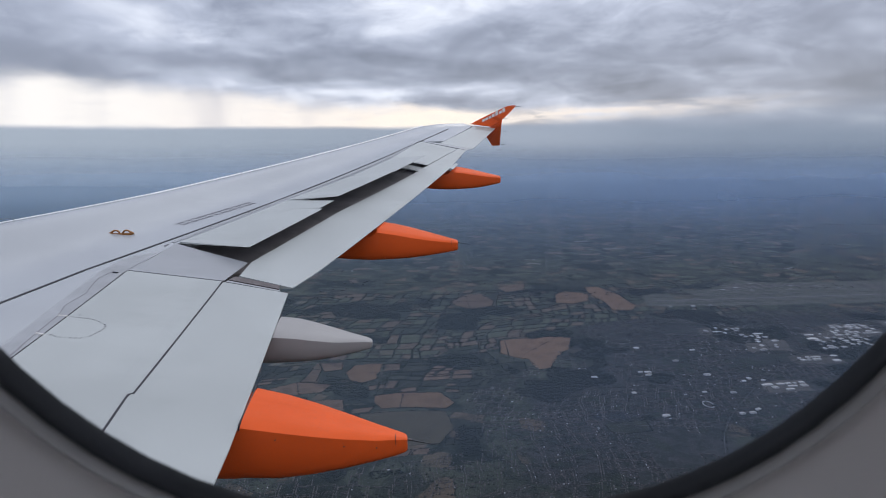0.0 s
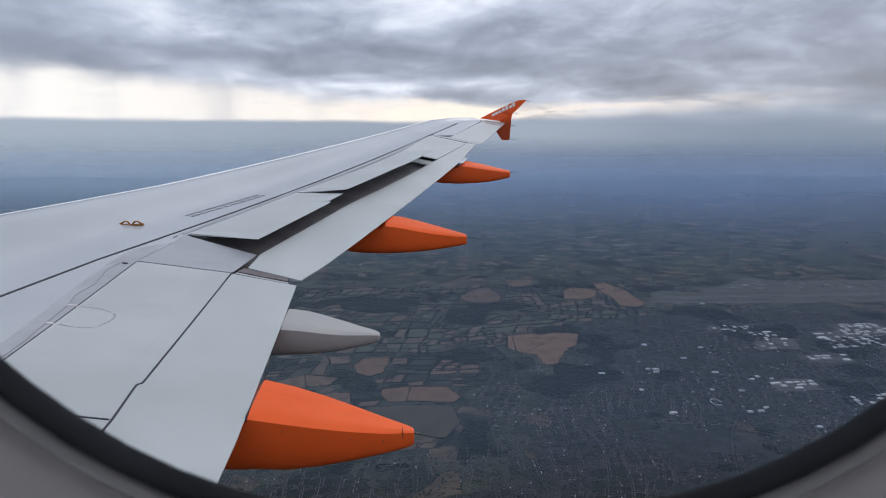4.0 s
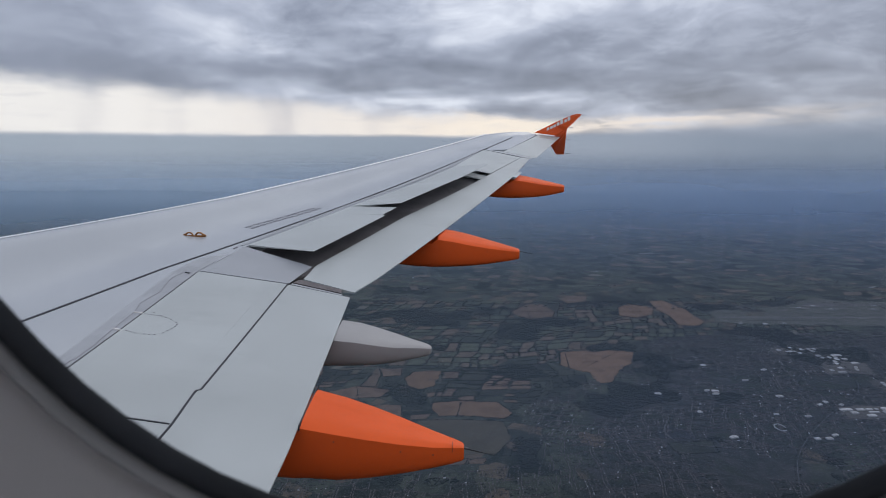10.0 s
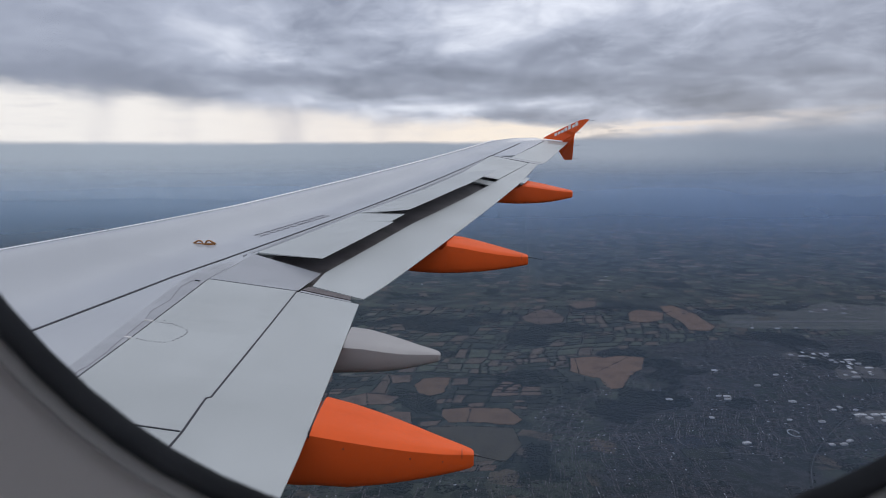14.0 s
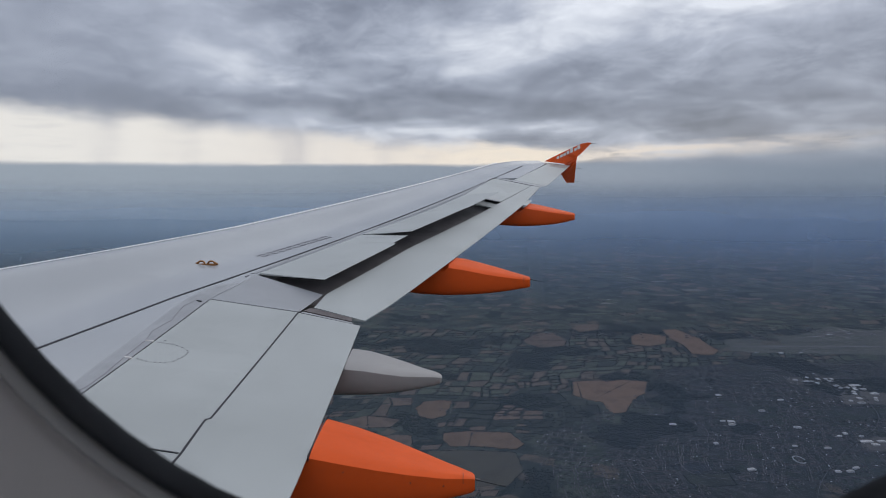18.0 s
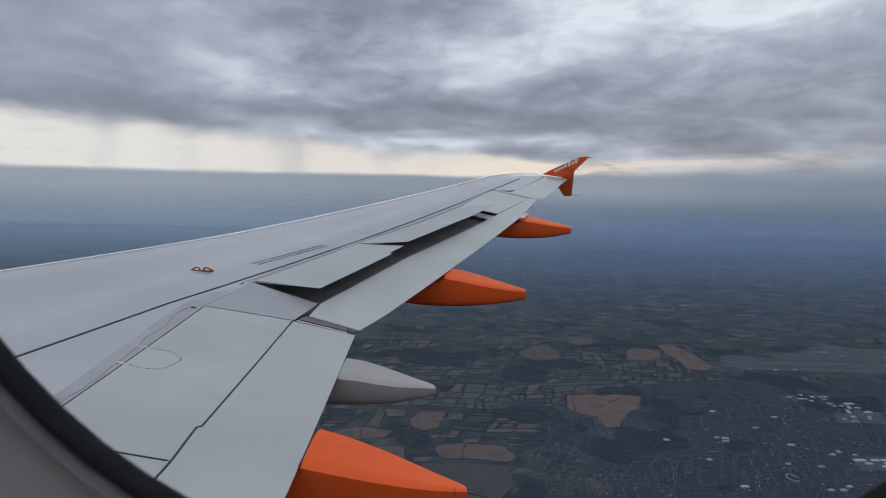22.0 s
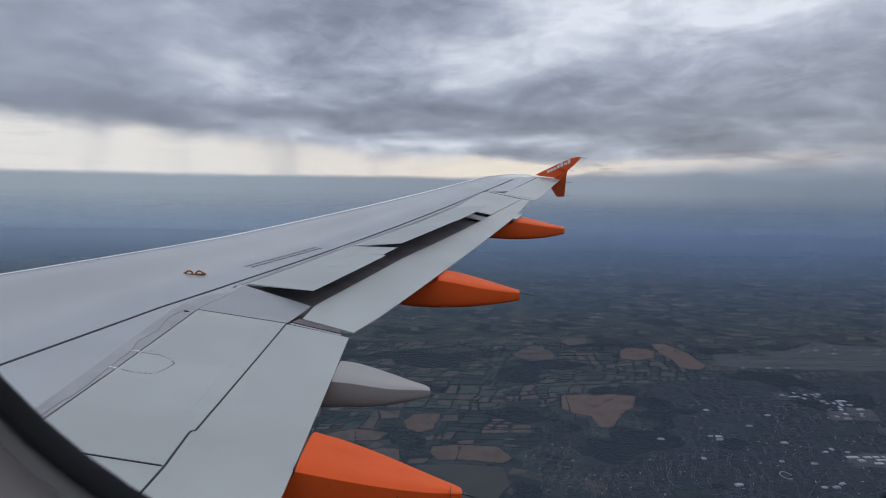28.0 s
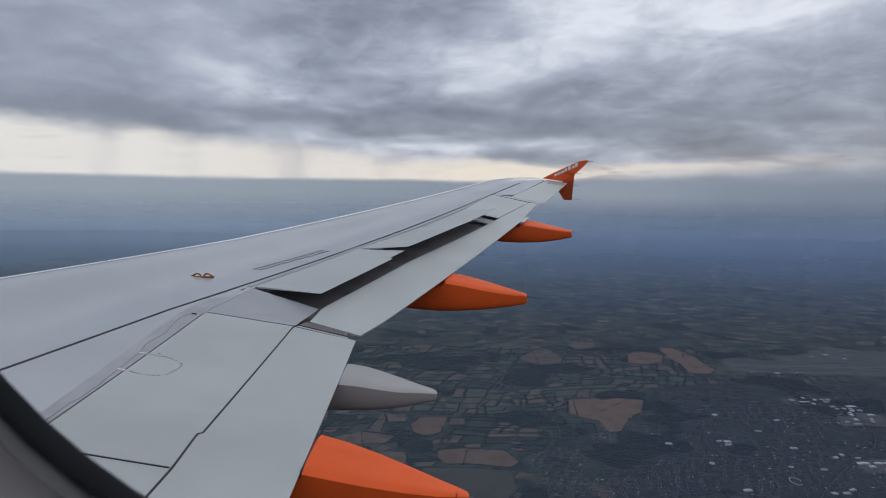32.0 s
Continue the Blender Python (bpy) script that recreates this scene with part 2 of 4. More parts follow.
m, n = material("window_pane")
tr, gl, mx = n.add("ShaderNodeBsdfTransparent"), n.add("ShaderNodeBsdfGlossy"), n.add("ShaderNodeMixShader")
tr.inputs[0].default_value, gl.inputs[1].default_value, mx.inputs[0].default_value = (0.985, 0.99, 0.99, 1), 0.05, 0.012
n.l.new(tr.outputs[0], mx.inputs[1]), n.l.new(gl.outputs[0], mx.inputs[2])
finish(n, mx.outputs[0])
M_PANE = m


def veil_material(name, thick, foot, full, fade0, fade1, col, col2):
    """Painted haze: a tinted sheet that scatters the sky's light; thickest at middle height, uneven."""
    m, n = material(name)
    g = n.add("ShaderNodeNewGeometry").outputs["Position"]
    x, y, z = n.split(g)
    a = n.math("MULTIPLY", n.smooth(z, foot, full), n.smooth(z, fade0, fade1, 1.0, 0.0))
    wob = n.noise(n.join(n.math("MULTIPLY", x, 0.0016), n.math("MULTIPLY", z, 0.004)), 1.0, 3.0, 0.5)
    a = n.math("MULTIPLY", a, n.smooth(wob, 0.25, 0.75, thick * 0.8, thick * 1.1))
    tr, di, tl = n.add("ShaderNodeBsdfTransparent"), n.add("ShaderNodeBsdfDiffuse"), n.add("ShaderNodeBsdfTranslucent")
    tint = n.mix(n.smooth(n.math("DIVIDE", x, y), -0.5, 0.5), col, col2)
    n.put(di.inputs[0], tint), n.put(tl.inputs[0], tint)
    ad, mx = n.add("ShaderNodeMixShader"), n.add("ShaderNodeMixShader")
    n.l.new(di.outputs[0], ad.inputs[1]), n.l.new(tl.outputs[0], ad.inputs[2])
    n.put(mx.inputs[0], a)
    n.l.new(tr.outputs[0], mx.inputs[1]), n.l.new(ad.outputs[0], mx.inputs[2])
    finish(n, mx.outputs[0])
    return m


def land_material():
    """Hedged pasture, woods and built-up speckle, in metres of the ground sheet."""
    m, n = material("hedged_farmland")
    co = n.add("ShaderNodeNewGeometry").outputs["Position"]
    warp = n.add("ShaderNodeVectorMath", operation="MULTIPLY_ADD")
    n.put(warp.inputs[0], n.noise(co, 0.006, 3.0, 0.55, out=1)), n.put(warp.inputs[1], (110.0, 110.0, 0.0)), n.put(warp.inputs[2], co)
    tones = []
    for turn, width, row in ((0.30, 34.0, 24.0), (-0.45, 46.0, 30.0)):     # two lies of the land
        lie = n.add("ShaderNodeMapping")
        n.put(lie.inputs[0], warp.outputs[0])
        lie.inputs["Rotation"].default_value = (0, 0, turn)
        brick = n.add("ShaderNodeTexBrick", offset=0.37, offset_frequency=3, squash=0.6, squash_frequency=2)
        n.put(brick.inputs["Vector"], lie.outputs[0])
        n.put(brick.inputs["Color1"], (0.0, 0.0, 0.0)), n.put(brick.inputs["Color2"], (1.0, 1.0, 1.0)), n.put(brick.inputs["Mortar"], (0.5, 0.5, 0.5))
        for name, x in (("Scale", 1.0), ("Mortar Size", 0.9), ("Mortar Smooth", 0.4), ("Bias", 0.0), ("Brick Width", width), ("Row Height", row)):
            brick.inputs[name].default_value = x
        tones.append((brick.outputs["Color"], brick.outputs["Fac"]))
    side = n.smooth(n.noise(co, 0.0035, 1.0, 0.5), 0.49, 0.51)
    tone = n.split(n.mix(side, tones[0][0], tones[1][0]))[0]
    hedge = n.split(n.mix(side, n.join(tones[0][1], 0, 0), n.join(tones[1][1], 0, 0)))[0]
    field = n.mix(n.smooth(tone, 0.0, 0.72), (0.023, 0.029, 0.025), (0.048, 0.057, 0.044))
    field = n.mix(n.smooth(tone, 0.80, 0.86), field, (0.088, 0.070, 0.054))
    gaps = n.noise(co, 0.10, 4.0, 0.7)
    field = n.mix(n.math("MULTIPLY", hedge, n.smooth(gaps, 0.36, 0.56)), field, (0.012, 0.017, 0.014))
    field = n.mix(n.smooth(n.noise(co, 0.030, 5.0, 0.7, 0.5), 0.42, 0.66, 0.0, 0.65), field, (0.019, 0.024, 0.021))
    wood = n.noise(co, 0.010, 5.0, 0.62, 0.6)
    field = n.mix(n.smooth(wood, 0.55, 0.585), field, (0.011, 0.016, 0.013))
    x, y, z = n.split(co)
    town = n.math("ADD", n.math("MULTIPLY", n.noise(co, 0.006, 3.0, 0.55), 1.6), n.smooth(n.math("MULTIPLY_ADD", y, -0.45, x), -260.0, -90.0, -0.75, 0.10))
    town = n.math("ADD", town, n.smooth(y, 1000.0, 1080.0, 0.0, -0.7))
    streets = n.noise(co, 0.055, 4.0, 0.65, 1.2)
    urban = n.mix(n.smooth(streets, 0.40, 0.64), (0.020, 0.025, 0.024), (0.040, 0.042, 0.045))
    parks = n.noise(co, 0.016, 4.0, 0.6, 0.8)
    urban = n.mix(n.smooth(parks, 0.52, 0.58, 0.0, 0.85), urban, n.mix(n.smooth(gaps, 0.4, 0.6), (0.015, 0.020, 0.017), (0.026, 0.034, 0.026)))
    base = n.mix(n.smooth(town, 0.62, 0.78), field, urban)
    grain = n.noise(co, 0.45, 3.0, 0.7)
    base = n.mix(n.smooth(grain, 0.3, 0.75, 0.0, 0.45), base, n.mix(0.5, base, (0.0, 0.0, 0.0)))
    p = n.add("ShaderNodeBsdfPrincipled")
    n.put(p.inputs["Base Color"], base)
    p.inputs["Roughness"].default_value, p.inputs["Specular IOR Level"].default_value = 0.95, 0.1
    n.put(p.inputs["Normal"], n.bump(grain, 0.4, 2.0))
    finish(n, p.outputs[0])
    return m


def soil_material(name, a, b):
    """Ploughed or grassed field: tramlines and patches, varied from field to field."""
    m, n = material(name)
    co = n.add("ShaderNodeNewGeometry").outputs["Position"]
    rnd = n.add("ShaderNodeObjectInfo").outputs["Random"]
    base = n.mix(n.math("ADD", n.math("MULTIPLY", rnd, 0.7), n.math("MULTIPLY", n.noise(co, 0.05, 4.0, 0.6), 0.4)), a, b)
    base = n.mix(n.smooth(n.noise(co, 0.35, 4.0, 0.7), 0.45, 0.75, 0.0, 0.40), base, [c * 0.5 for c in a])
    base = n.mix(n.smooth(n.noise(co, 0.045, 5.0, 0.65, 0.6), 0.42, 0.66, 0.0, 0.55), base, [c * 0.62 for c in a])
    p = n.add("ShaderNodeBsdfPrincipled")
    n.put(p.inputs["Base Color"], base)
    p.inputs["Roughness"].default_value, p.inputs["Specular IOR Level"].default_value = 0.95, 0.1
    finish(n, p.outputs[0])
    return m


M_LAND = land_material()
M_SOIL = soil_material("ploughed_red_soil", (0.105, 0.072, 0.050), (0.140, 0.093, 0.064))
M_TAN = soil_material("bare_tan_soil", (0.068, 0.055, 0.045), (0.118, 0.084, 0.066))
M_GRASS = soil_material("pasture", (0.016, 0.020, 0.018), (0.038, 0.043, 0.034))
M_PALE = soil_material("airfield_grass", (0.055, 0.062, 0.055), (0.085, 0.087, 0.079))
M_STUBBLE = soil_material("stubble", (0.052, 0.048, 0.036), (0.072, 0.064, 0.048))
M_WATER = painted("lake_water", (0.012, 0.016, 0.022), 0.7, 0.1, 0.02, spec=0.08)
M_TREES = soil_material("woodland", (0.015, 0.019, 0.017), (0.022, 0.027, 0.022))
M_ROAD = painted("pale_road", (0.052, 0.053, 0.057), 0.8, 0.1, 0.05)
M_SHED = soil_material("pale_shed_roof", (0.22, 0.225, 0.235), (0.52, 0.53, 0.55))
M_YARD = soil_material("concrete_yard", (0.058, 0.058, 0.058), (0.085, 0.083, 0.082))
M_SHEDW = painted("shed_wall", (0.35, 0.36, 0.38), 0.7, 0.15, 0.05)


def house_material():
    m, n = material("house_roofs")
    isl = n.add("ShaderNodeNewGeometry").outputs["Random Per Island"]
    base = n.mix(isl, (0.034, 0.034, 0.037), (0.090, 0.078, 0.075))
    base = n.mix(n.smooth(isl, 0.970, 0.985), base, (0.32, 0.32, 0.33))
    p = n.add("ShaderNodeBsdfPrincipled")
    n.put(p.inputs["Base Color"], base)
    p.inputs["Roughness"].default_value = 0.85
    finish(n, p.outputs[0])
    return m


M_HOUSE = house_material()


def patchwork_material():
    m, n = material("distant_fields")
    isl = n.add("ShaderNodeNewGeometry").outputs["Random Per Island"]
    co = n.add("ShaderNodeNewGeometry").outputs["Position"]
    base = n.mix(n.smooth(isl, 0.0, 0.66), (0.024, 0.031, 0.025), (0.060, 0.068, 0.050))
    base = n.mix(n.smooth(isl, 0.70, 0.74), base, (0.090, 0.071, 0.058))
    base = n.mix(n.smooth(isl, 0.975, 0.98), base, (0.115, 0.11, 0.095))
    base = n.mix(n.smooth(n.noise(co, 0.06, 4.0, 0.65), 0.42, 0.68, 0.0, 0.5), base, (0.022, 0.026, 0.022))
    p = n.add("ShaderNodeBsdfPrincipled")
    n.put(p.inputs["Base Color"], base)
    p.inputs["Roughness"].default_value, p.inputs["Specular IOR Level"].default_value = 0.95, 0.1
    finish(n, p.outputs[0])
    return m


M_PATCH = patchwork_material()

# ---------------------------------------------------------------- mesh helpers


def mesh_object(name, verts, faces, mat, smooth=False):
    me = bpy.data.meshes.new(name)
    me.from_pydata([tuple(v) for v in verts], [], faces)
    me.validate()
    me.materials.append(mat)
    bm = bmesh.new()
    bm.from_mesh(me)
    bmesh.ops.recalc_face_normals(bm, faces=bm.faces)
    bm.to_mesh(me)
    bm.free()
    if smooth:
        me.polygons.foreach_set("use_smooth", [True] * len(me.polygons))
        me.set_sharp_from_angle(angle=radians(28 if smooth == 1 else 80))
    return new(name, me)


def thing(name, at, label, category, group="", kind=""):
    """An Empty at the base of a thing made of parts."""
    ob = new(name)
    ob.location = at
    ob.empty_display_size = 0.1
    return tagged(ob, label, category, group, kind)


def part(name, shape, mat, parent, label="", smooth=False):
    """One mesh under a thing or under a part. shape: verts (cabin frame, metres) and faces."""
    ob = mesh_object(name, shape[0], shape[1], mat, smooth)
    ob.parent = parent
    up = parent
    at = Vector((0, 0, ALT))
    while up:
        at -= up.location
        up = up.parent
    ob.location = at
    if label:
        ob["label"] = label
    return ob


def loft(rings, closed=True, caps=True):
    """Faces over rings of equal length."""
    k = len(rings[0])
    verts = [p for r in rings for p in r]
    faces = []
    for i in range(len(rings) - 1):
        for j in range(k if closed else k - 1):
            a, b = i * k + j, i * k + (j + 1) % k
            faces.append((a, b, b + k, a + k))
    if caps and closed:
        faces.append(tuple(range(k)))
        faces.append(tuple((len(rings) - 1) * k + j for j in range(k)))
    return verts, faces


def merge(*shapes):
    verts, faces = [], []
    for v, f in shapes:
        o = len(verts)
        verts += list(v)
        faces += [tuple(i + o for i in q) for q in f]
    return verts, faces


def box(x0, x1, y0, y1, z0, z1):
    v = [(x, y, z) for z in (z0, z1) for x, y in ((x0, y0), (x1, y0), (x1, y1), (x0, y1))]
    return v, [(0, 1, 2, 3), (4, 5, 6, 7), (0, 1, 5, 4), (1, 2, 6, 5), (2, 3, 7, 6), (3, 0, 4, 7)]


def rod(a, b, r, sides=8, r2=None):
    a, b = Vector(a), Vector(b)
    w = (b - a).normalized()
    u = w.orthogonal().normalized()
    v = w.cross(u)
    rings = [[p + (u * math.cos(2 * math.pi * k / sides) + v * math.sin(2 * math.pi * k / sides)) * rr for k in range(sides)] for p, rr in ((a, r), (b, r if r2 is None else r2))]
    return loft(rings)


def along(points, y):
    """x on a polyline of (x, y) points at the span y."""
    pts = sorted(points, key=lambda p: p[1])
    for (xa, ya), (xb, yb) in zip(pts, pts[1:]):
        if y <= yb:
            return xa + (xb - xa) * (y - ya) / (yb - ya)
    (xa, ya), (xb, yb) = pts[-2:]
    return xa + (xb - xa) * (y - ya) / (yb - ya)


# ---------------------------------------------------------------- the wing's shape
def spar_z(y):
    return -1.4496 + 0.0699 * (y - 2) + 0.0034 * (y - 2) ** 2


def hinge_x(y):
    return max(5.73, 5.90 + 0.385 * (y - 7.77))


def lead_x(y):
    x = 0.5206 * y
    return x if y < 16.2 else x + 0.85 * ((y - 16.2) / 0.85) ** 2


def trail_x(y):
    return 7.13 - 0.024 * (y - 4.2) if y < 6.85 else 7.064 + 0.3187 * (y - 6.857)


def crown(c):
    return 0.0 if c > 0.34 else 0.041 * (0.5 + 0.5 * math.cos(math.pi * max(0.0, c - 0.06) / 0.28))


def top_z(x, y):
    """Height of the wing's upper surface."""
    ch = trail_x(y) - lead_x(y)
    c = (x - lead_x(y)) / ch
    z = spar_z(y) + crown(c) * ch * (1 + 0.45 * min(1.3, max(0.0, 9.5 - y) / 2.5)) - 0.125 * max(0.0, x - hinge_x(y))
    if c < 0.07:
        z -= 0.035 * ch * (1 - math.sqrt(max(0.0, 1 - (1 - c / 0.07) ** 2)))
    return z


def under_z(x, y):
    ch = trail_x(y) - lead_x(y)
    c = (x - lead_x(y)) / ch
    return spar_z(y) - 0.02 - ch * 0.085 * math.sin(math.pi * min(1, max(0, c)) ** 0.6) - 0.125 * max(0.0, x - hinge_x(y)) - 0.035 * (c > 0.02)


def patch(edge_a, edge_b, thick, nu=8, nv=16, lift=0.0, up=0.0):
    """A panel between two plan polylines (front and rear, points from root to tip), laid on the wing; lift: the rear edge raised, in metres."""
    def at(poly, s):
        total = [0.0]
        for p, q in zip(poly, poly[1:]):
            total.append(total[-1] + math.dist(p, q))
        want = s * total[-1]
        for i in range(len(poly) - 1):
            if want <= total[i + 1] + 1e-9:
                f = (want - total[i]) / (total[i + 1] - total[i])
                return tuple(p + (q - p) * f for p, q in zip(poly[i], poly[i + 1]))
        return poly[-1]
    rings = []
    for j in range(nv + 1):
        a, b = at(edge_a, j / nv), at(edge_b, j / nv)
        upper, lower = [], []
        for i in range(nu + 1):
            f = i / nu
            x, y = a[0] + (b[0] - a[0]) * f, a[1] + (b[1] - a[1]) * f
            z = top_z(x, y) + lift * f + up
            th = thick * (1 - 0.93 * f)
            upper.append((x, y, z))
            lower.append((x, y, z - th))
        rings.append(upper + lower[::-1])
    return loft(rings)


def ribbon(points, width, up=0.004):
    """A thin raised line that follows plan points over the wing."""
    dense = []
    for p, q in zip(points, points[1:]):
        k = max(1, int(math.dist(p, q) / 0.08))
        dense += [(p[0] + (q[0] - p[0]) * i / k, p[1] + (q[1] - p[1]) * i / k) for i in range(k)]
    dense.append(points[-1])
    rings = []
    for i, p in enumerate(dense):
        a, b = dense[max(0, i - 1)], dense[min(len(dense) - 1, i + 1)]
        l = math.dist(a, b) or 1
        nx, ny = -(b[1] - a[1]) / l * width / 2, (b[0] - a[0]) / l * width / 2
        zz = top_z(*p)
        rings.append([(p[0] + nx, p[1] + ny, zz - 0.004), (p[0] + nx, p[1] + ny, zz + up), (p[0] - nx, p[1] - ny, zz + up), (p[0] - nx, p[1] - ny, zz - 0.004)])
    return loft(rings)


def disc(x, y, r, up=0.005, sides=8):
    z = top_z(x, y)
    return loft([[(x + r * math.cos(2 * math.pi * k / sides), y + r * math.sin(2 * math.pi * k / sides), z + h) for k in range(sides)] for h in (-0.003, up)])


# front edges and rear edges of the movable panels (aft, outboard)
HINGE = [(5.765, 1.9), (5.765, 4.60), (5.745, 6.871), (5.881, 7.723), (6.596, 9.599), (7.287, 11.233), (7.857, 12.735), (8.410, 14.541), (8.46, 14.60)]
FLAP_FRONT = [(6.603, 7.413), (7.229, 9.348), (7.897, 11.045), (8.458, 12.527), (9.139, 14.251)]

wing = thing("aircraft_wing", (6.5, 2.0, ALT - 1.5), "pale grey airliner wing with raised spoilers and orange fairings", "wing")

# spar box: crowned upper skin back to the spoiler hinge, deep lower skin
SPAN = [1.770] + [1.9 + 0.35 * i for i in range(43)] + [16.75, 16.95]


def aft_limit(y):
    if y < 14.6:
        return along(HINGE, y) - 0.004
    return 8.815 + 0.396 * (y - 14.562)


rings = []
for y in SPAN:
    xl, xa, xt = lead_x(y), aft_limit(y), trail_x(y)
    cs = [0.0, 0.006, 0.02, 0.045, 0.07, 0.11, 0.17, 0.25, 0.35, 0.48, 0.62, 0.75, 0.88, 1.0]
    up = [(xl + (xa - xl) * c, y, top_z(xl + (xa - xl) * c, y)) for c in cs]
    back = [(xa, y, top_z(xa, y) - 0.16 * (1 if y < 14.6 else 0.5))]
    low = [(xl + (xa - xl) * c, y, min(under_z(xl + (xa - xl) * c, y), top_z(xa, y) - 0.17 if c > 0.9 else 9)) for c in (1.0, 0.7, 0.45, 0.25, 0.12, 0.04, 0.01)]
    rings.append(up + back + low)
part("upper_skin", loft(rings), M_SKIN, wing, "glossy light grey wing skin", True)

# slats: bare nose in five lengths, its sky gleam painted on as white
CUTS = [1.95, 5.0, 8.0, 10.9, 13.7, 16.3]
for a, b in zip(CUTS, CUTS[1:]):
    rings = []
    for i in range(9):
        y = a + 0.012 + (b - a - 0.024) * i / 8
        xl, ch = lead_x(y), trail_x(y) - lead_x(y)
        up = [(xl + ch * c - 0.006, y, top_z(xl + ch * c, y) + (0.016 if c < 0.036 else 0.0)) for c in (0.040, 0.034, 0.028, 0.022, 0.014, 0.007, 0.002)]
        nose = [(xl - 0.016, y, top_z(xl, y) - 0.004), (xl - 0.004, y, top_z(xl, y) - 0.045), (xl + 0.05, y, top_z(xl, y) - 0.075)]
        rings.append(up + nose)
    part("slat", loft(rings), M_NOSE_GLEAM, wing, "slat nose with its bright gleam painted white", True)

# dark bay under the spoilers and a fixed strip near the body
bay = []
for y, xa in [(y0, along(HINGE, y0)) for y0 in [6.95 + 0.3 * i for i in range(25)]]:
    xb = along(FLAP_FRONT, y) + 0.10 if y > 7.41 else 6.62
    bay.append([(xa - 0.02, y, top_z(xa, y) - 0.10), (xb, y, top_z(xb, y) - 0.115), (xb, y, top_z(xb, y) - 0.14), (xa - 0.02, y, top_z(xa, y) - 0.16)])
part("spoiler_bay", loft(bay), M_BAY, wing, "dark spoiler bay floor")
part("root_panel", patch([(5.765, 1.79), (5.770, 4.597)], [(6.525, 1.79), (6.525, 4.586)], 0.05, 6, 10), M_PANEL, wing)
part("corner_panel", patch([(5.755, 6.895), (5.868, 7.690)], [(6.512, 6.865), (6.590, 7.385)], 0.06, 6, 8), M_GREY, wing, "mid grey fixed corner panel", True)

# spoilers: the inboard one flush, three raised, the outer one flush
SP = [
    ([(5.775, 4.600), (5.755, 6.875)], [(6.522, 4.590), (6.498, 4.945), (6.520, 4.957), (6.502, 6.845)], 0.0),
    ([(5.893, 7.745), (6.586, 9.575)], [(6.600, 7.430), (7.094, 8.938), (7.058, 8.950), (7.190, 9.348)], 0.128),
    ([(6.602, 9.615), (7.281, 11.220)], [(7.234, 9.362), (7.892, 11.032)], 0.180),
    ([(7.292, 11.247), (7.850, 12.718)], [(7.902, 11.058), (8.452, 12.512)], 0.172),
    ([(7.862, 12.750), (8.404, 14.520)], [(8.464, 12.542), (9.128, 14.225)], 0.0),
]
for front, rear, lift in SP:
    part("spoiler", patch(front, rear, 0.018 if lift else 0.035, 8, 90 if len(rear) > 2 else 14, lift), M_PANEL, wing, "raised pale grey spoiler" if lift else "flush pale grey spoiler", True)

# flaps
part("inboard_flap", patch([(6.536, 1.79), (6.534, 4.590), (6.509, 4.945), (6.531, 4.957), (6.512, 6.835)], [(7.135, 1.79), (7.125, 4.50), (7.048, 6.724)], 0.12, 10, 160), M_PANEL, wing, "pale grey inboard flap", True)
part("outboard_flap", patch([(6.600, 7.020)] + [(x + 0.014, y) for x, y in FLAP_FRONT], [(7.064, 6.857), (7.689, 8.860), (8.845, 12.530), (9.300, 14.210)], 0.11, 10, 40), M_PANEL, wing, "pale grey outboard flap", True)
part("flap_end_seal", patch([(6.540, 6.905), (6.575, 7.000)], [(6.965, 6.800), (6.955, 6.885)], 0.10, 6, 2), M_RUBBER, wing, "brown rubber seal at the flap gap")
part("seal_lip", patch([(6.530, 6.850), (6.540, 6.880)], [(6.985, 6.745), (6.975, 6.775)], 0.06, 6, 2), M_SEALANT, wing)
part("aileron", patch([(8.820, 14.575), (9.815, 17.0)], [(9.455, 14.400), (10.31, 17.0)], 0.07, 8, 16), M_PANEL, wing, "pale grey aileron", True)
part("outer_fixed_panel", patch([(8.425, 14.550), (8.80, 14.570)], [(9.320, 14.235), (9.440, 14.385)], 0.06, 8, 4), M_GREY, wing, "mid grey fixed panel", True)

part("fairing_cover", patch([(8.835, 12.50), (8.975, 12.95)], [(8.905, 12.48), (9.03, 12.92)], 0.05, 3, 4, 0.0, 0.004), M_PANEL, wing, "grey cover over the fairing's joint")
part("tip_patch", patch([(9.80, 16.60), (9.84, 16.99)], [(10.16, 16.60), (10.29, 16.99)], 0.01, 4, 4, 0.0, 0.003), M_WORN, wing, "worn beige patch at the wing tip")
part("bay_end", patch([(7.95, 12.40), (7.98, 12.74)], [(8.40, 12.20), (8.46, 12.52)], 0.03, 3, 3, 0.0, -0.05), M_PANEL, wing, "pale end piece of the spoiler bay")

# seams, sealant and marks
part("flap_gap_seam", ribbon([(6.508, 6.865), (6.526, 4.957), (6.504, 4.945), (6.528, 4.585), (6.530, 1.79)], 0.011, 0.003), M_DARK, wing)
part("spar_seam", ribbon([(3.50, 1.95), (4.99, 5.52), (5.42, 6.92), (6.47, 9.55), (7.46, 12.1), (8.33, 14.35), (9.12, 16.25)], 0.027), M_DARK, wing, "black spar seam")
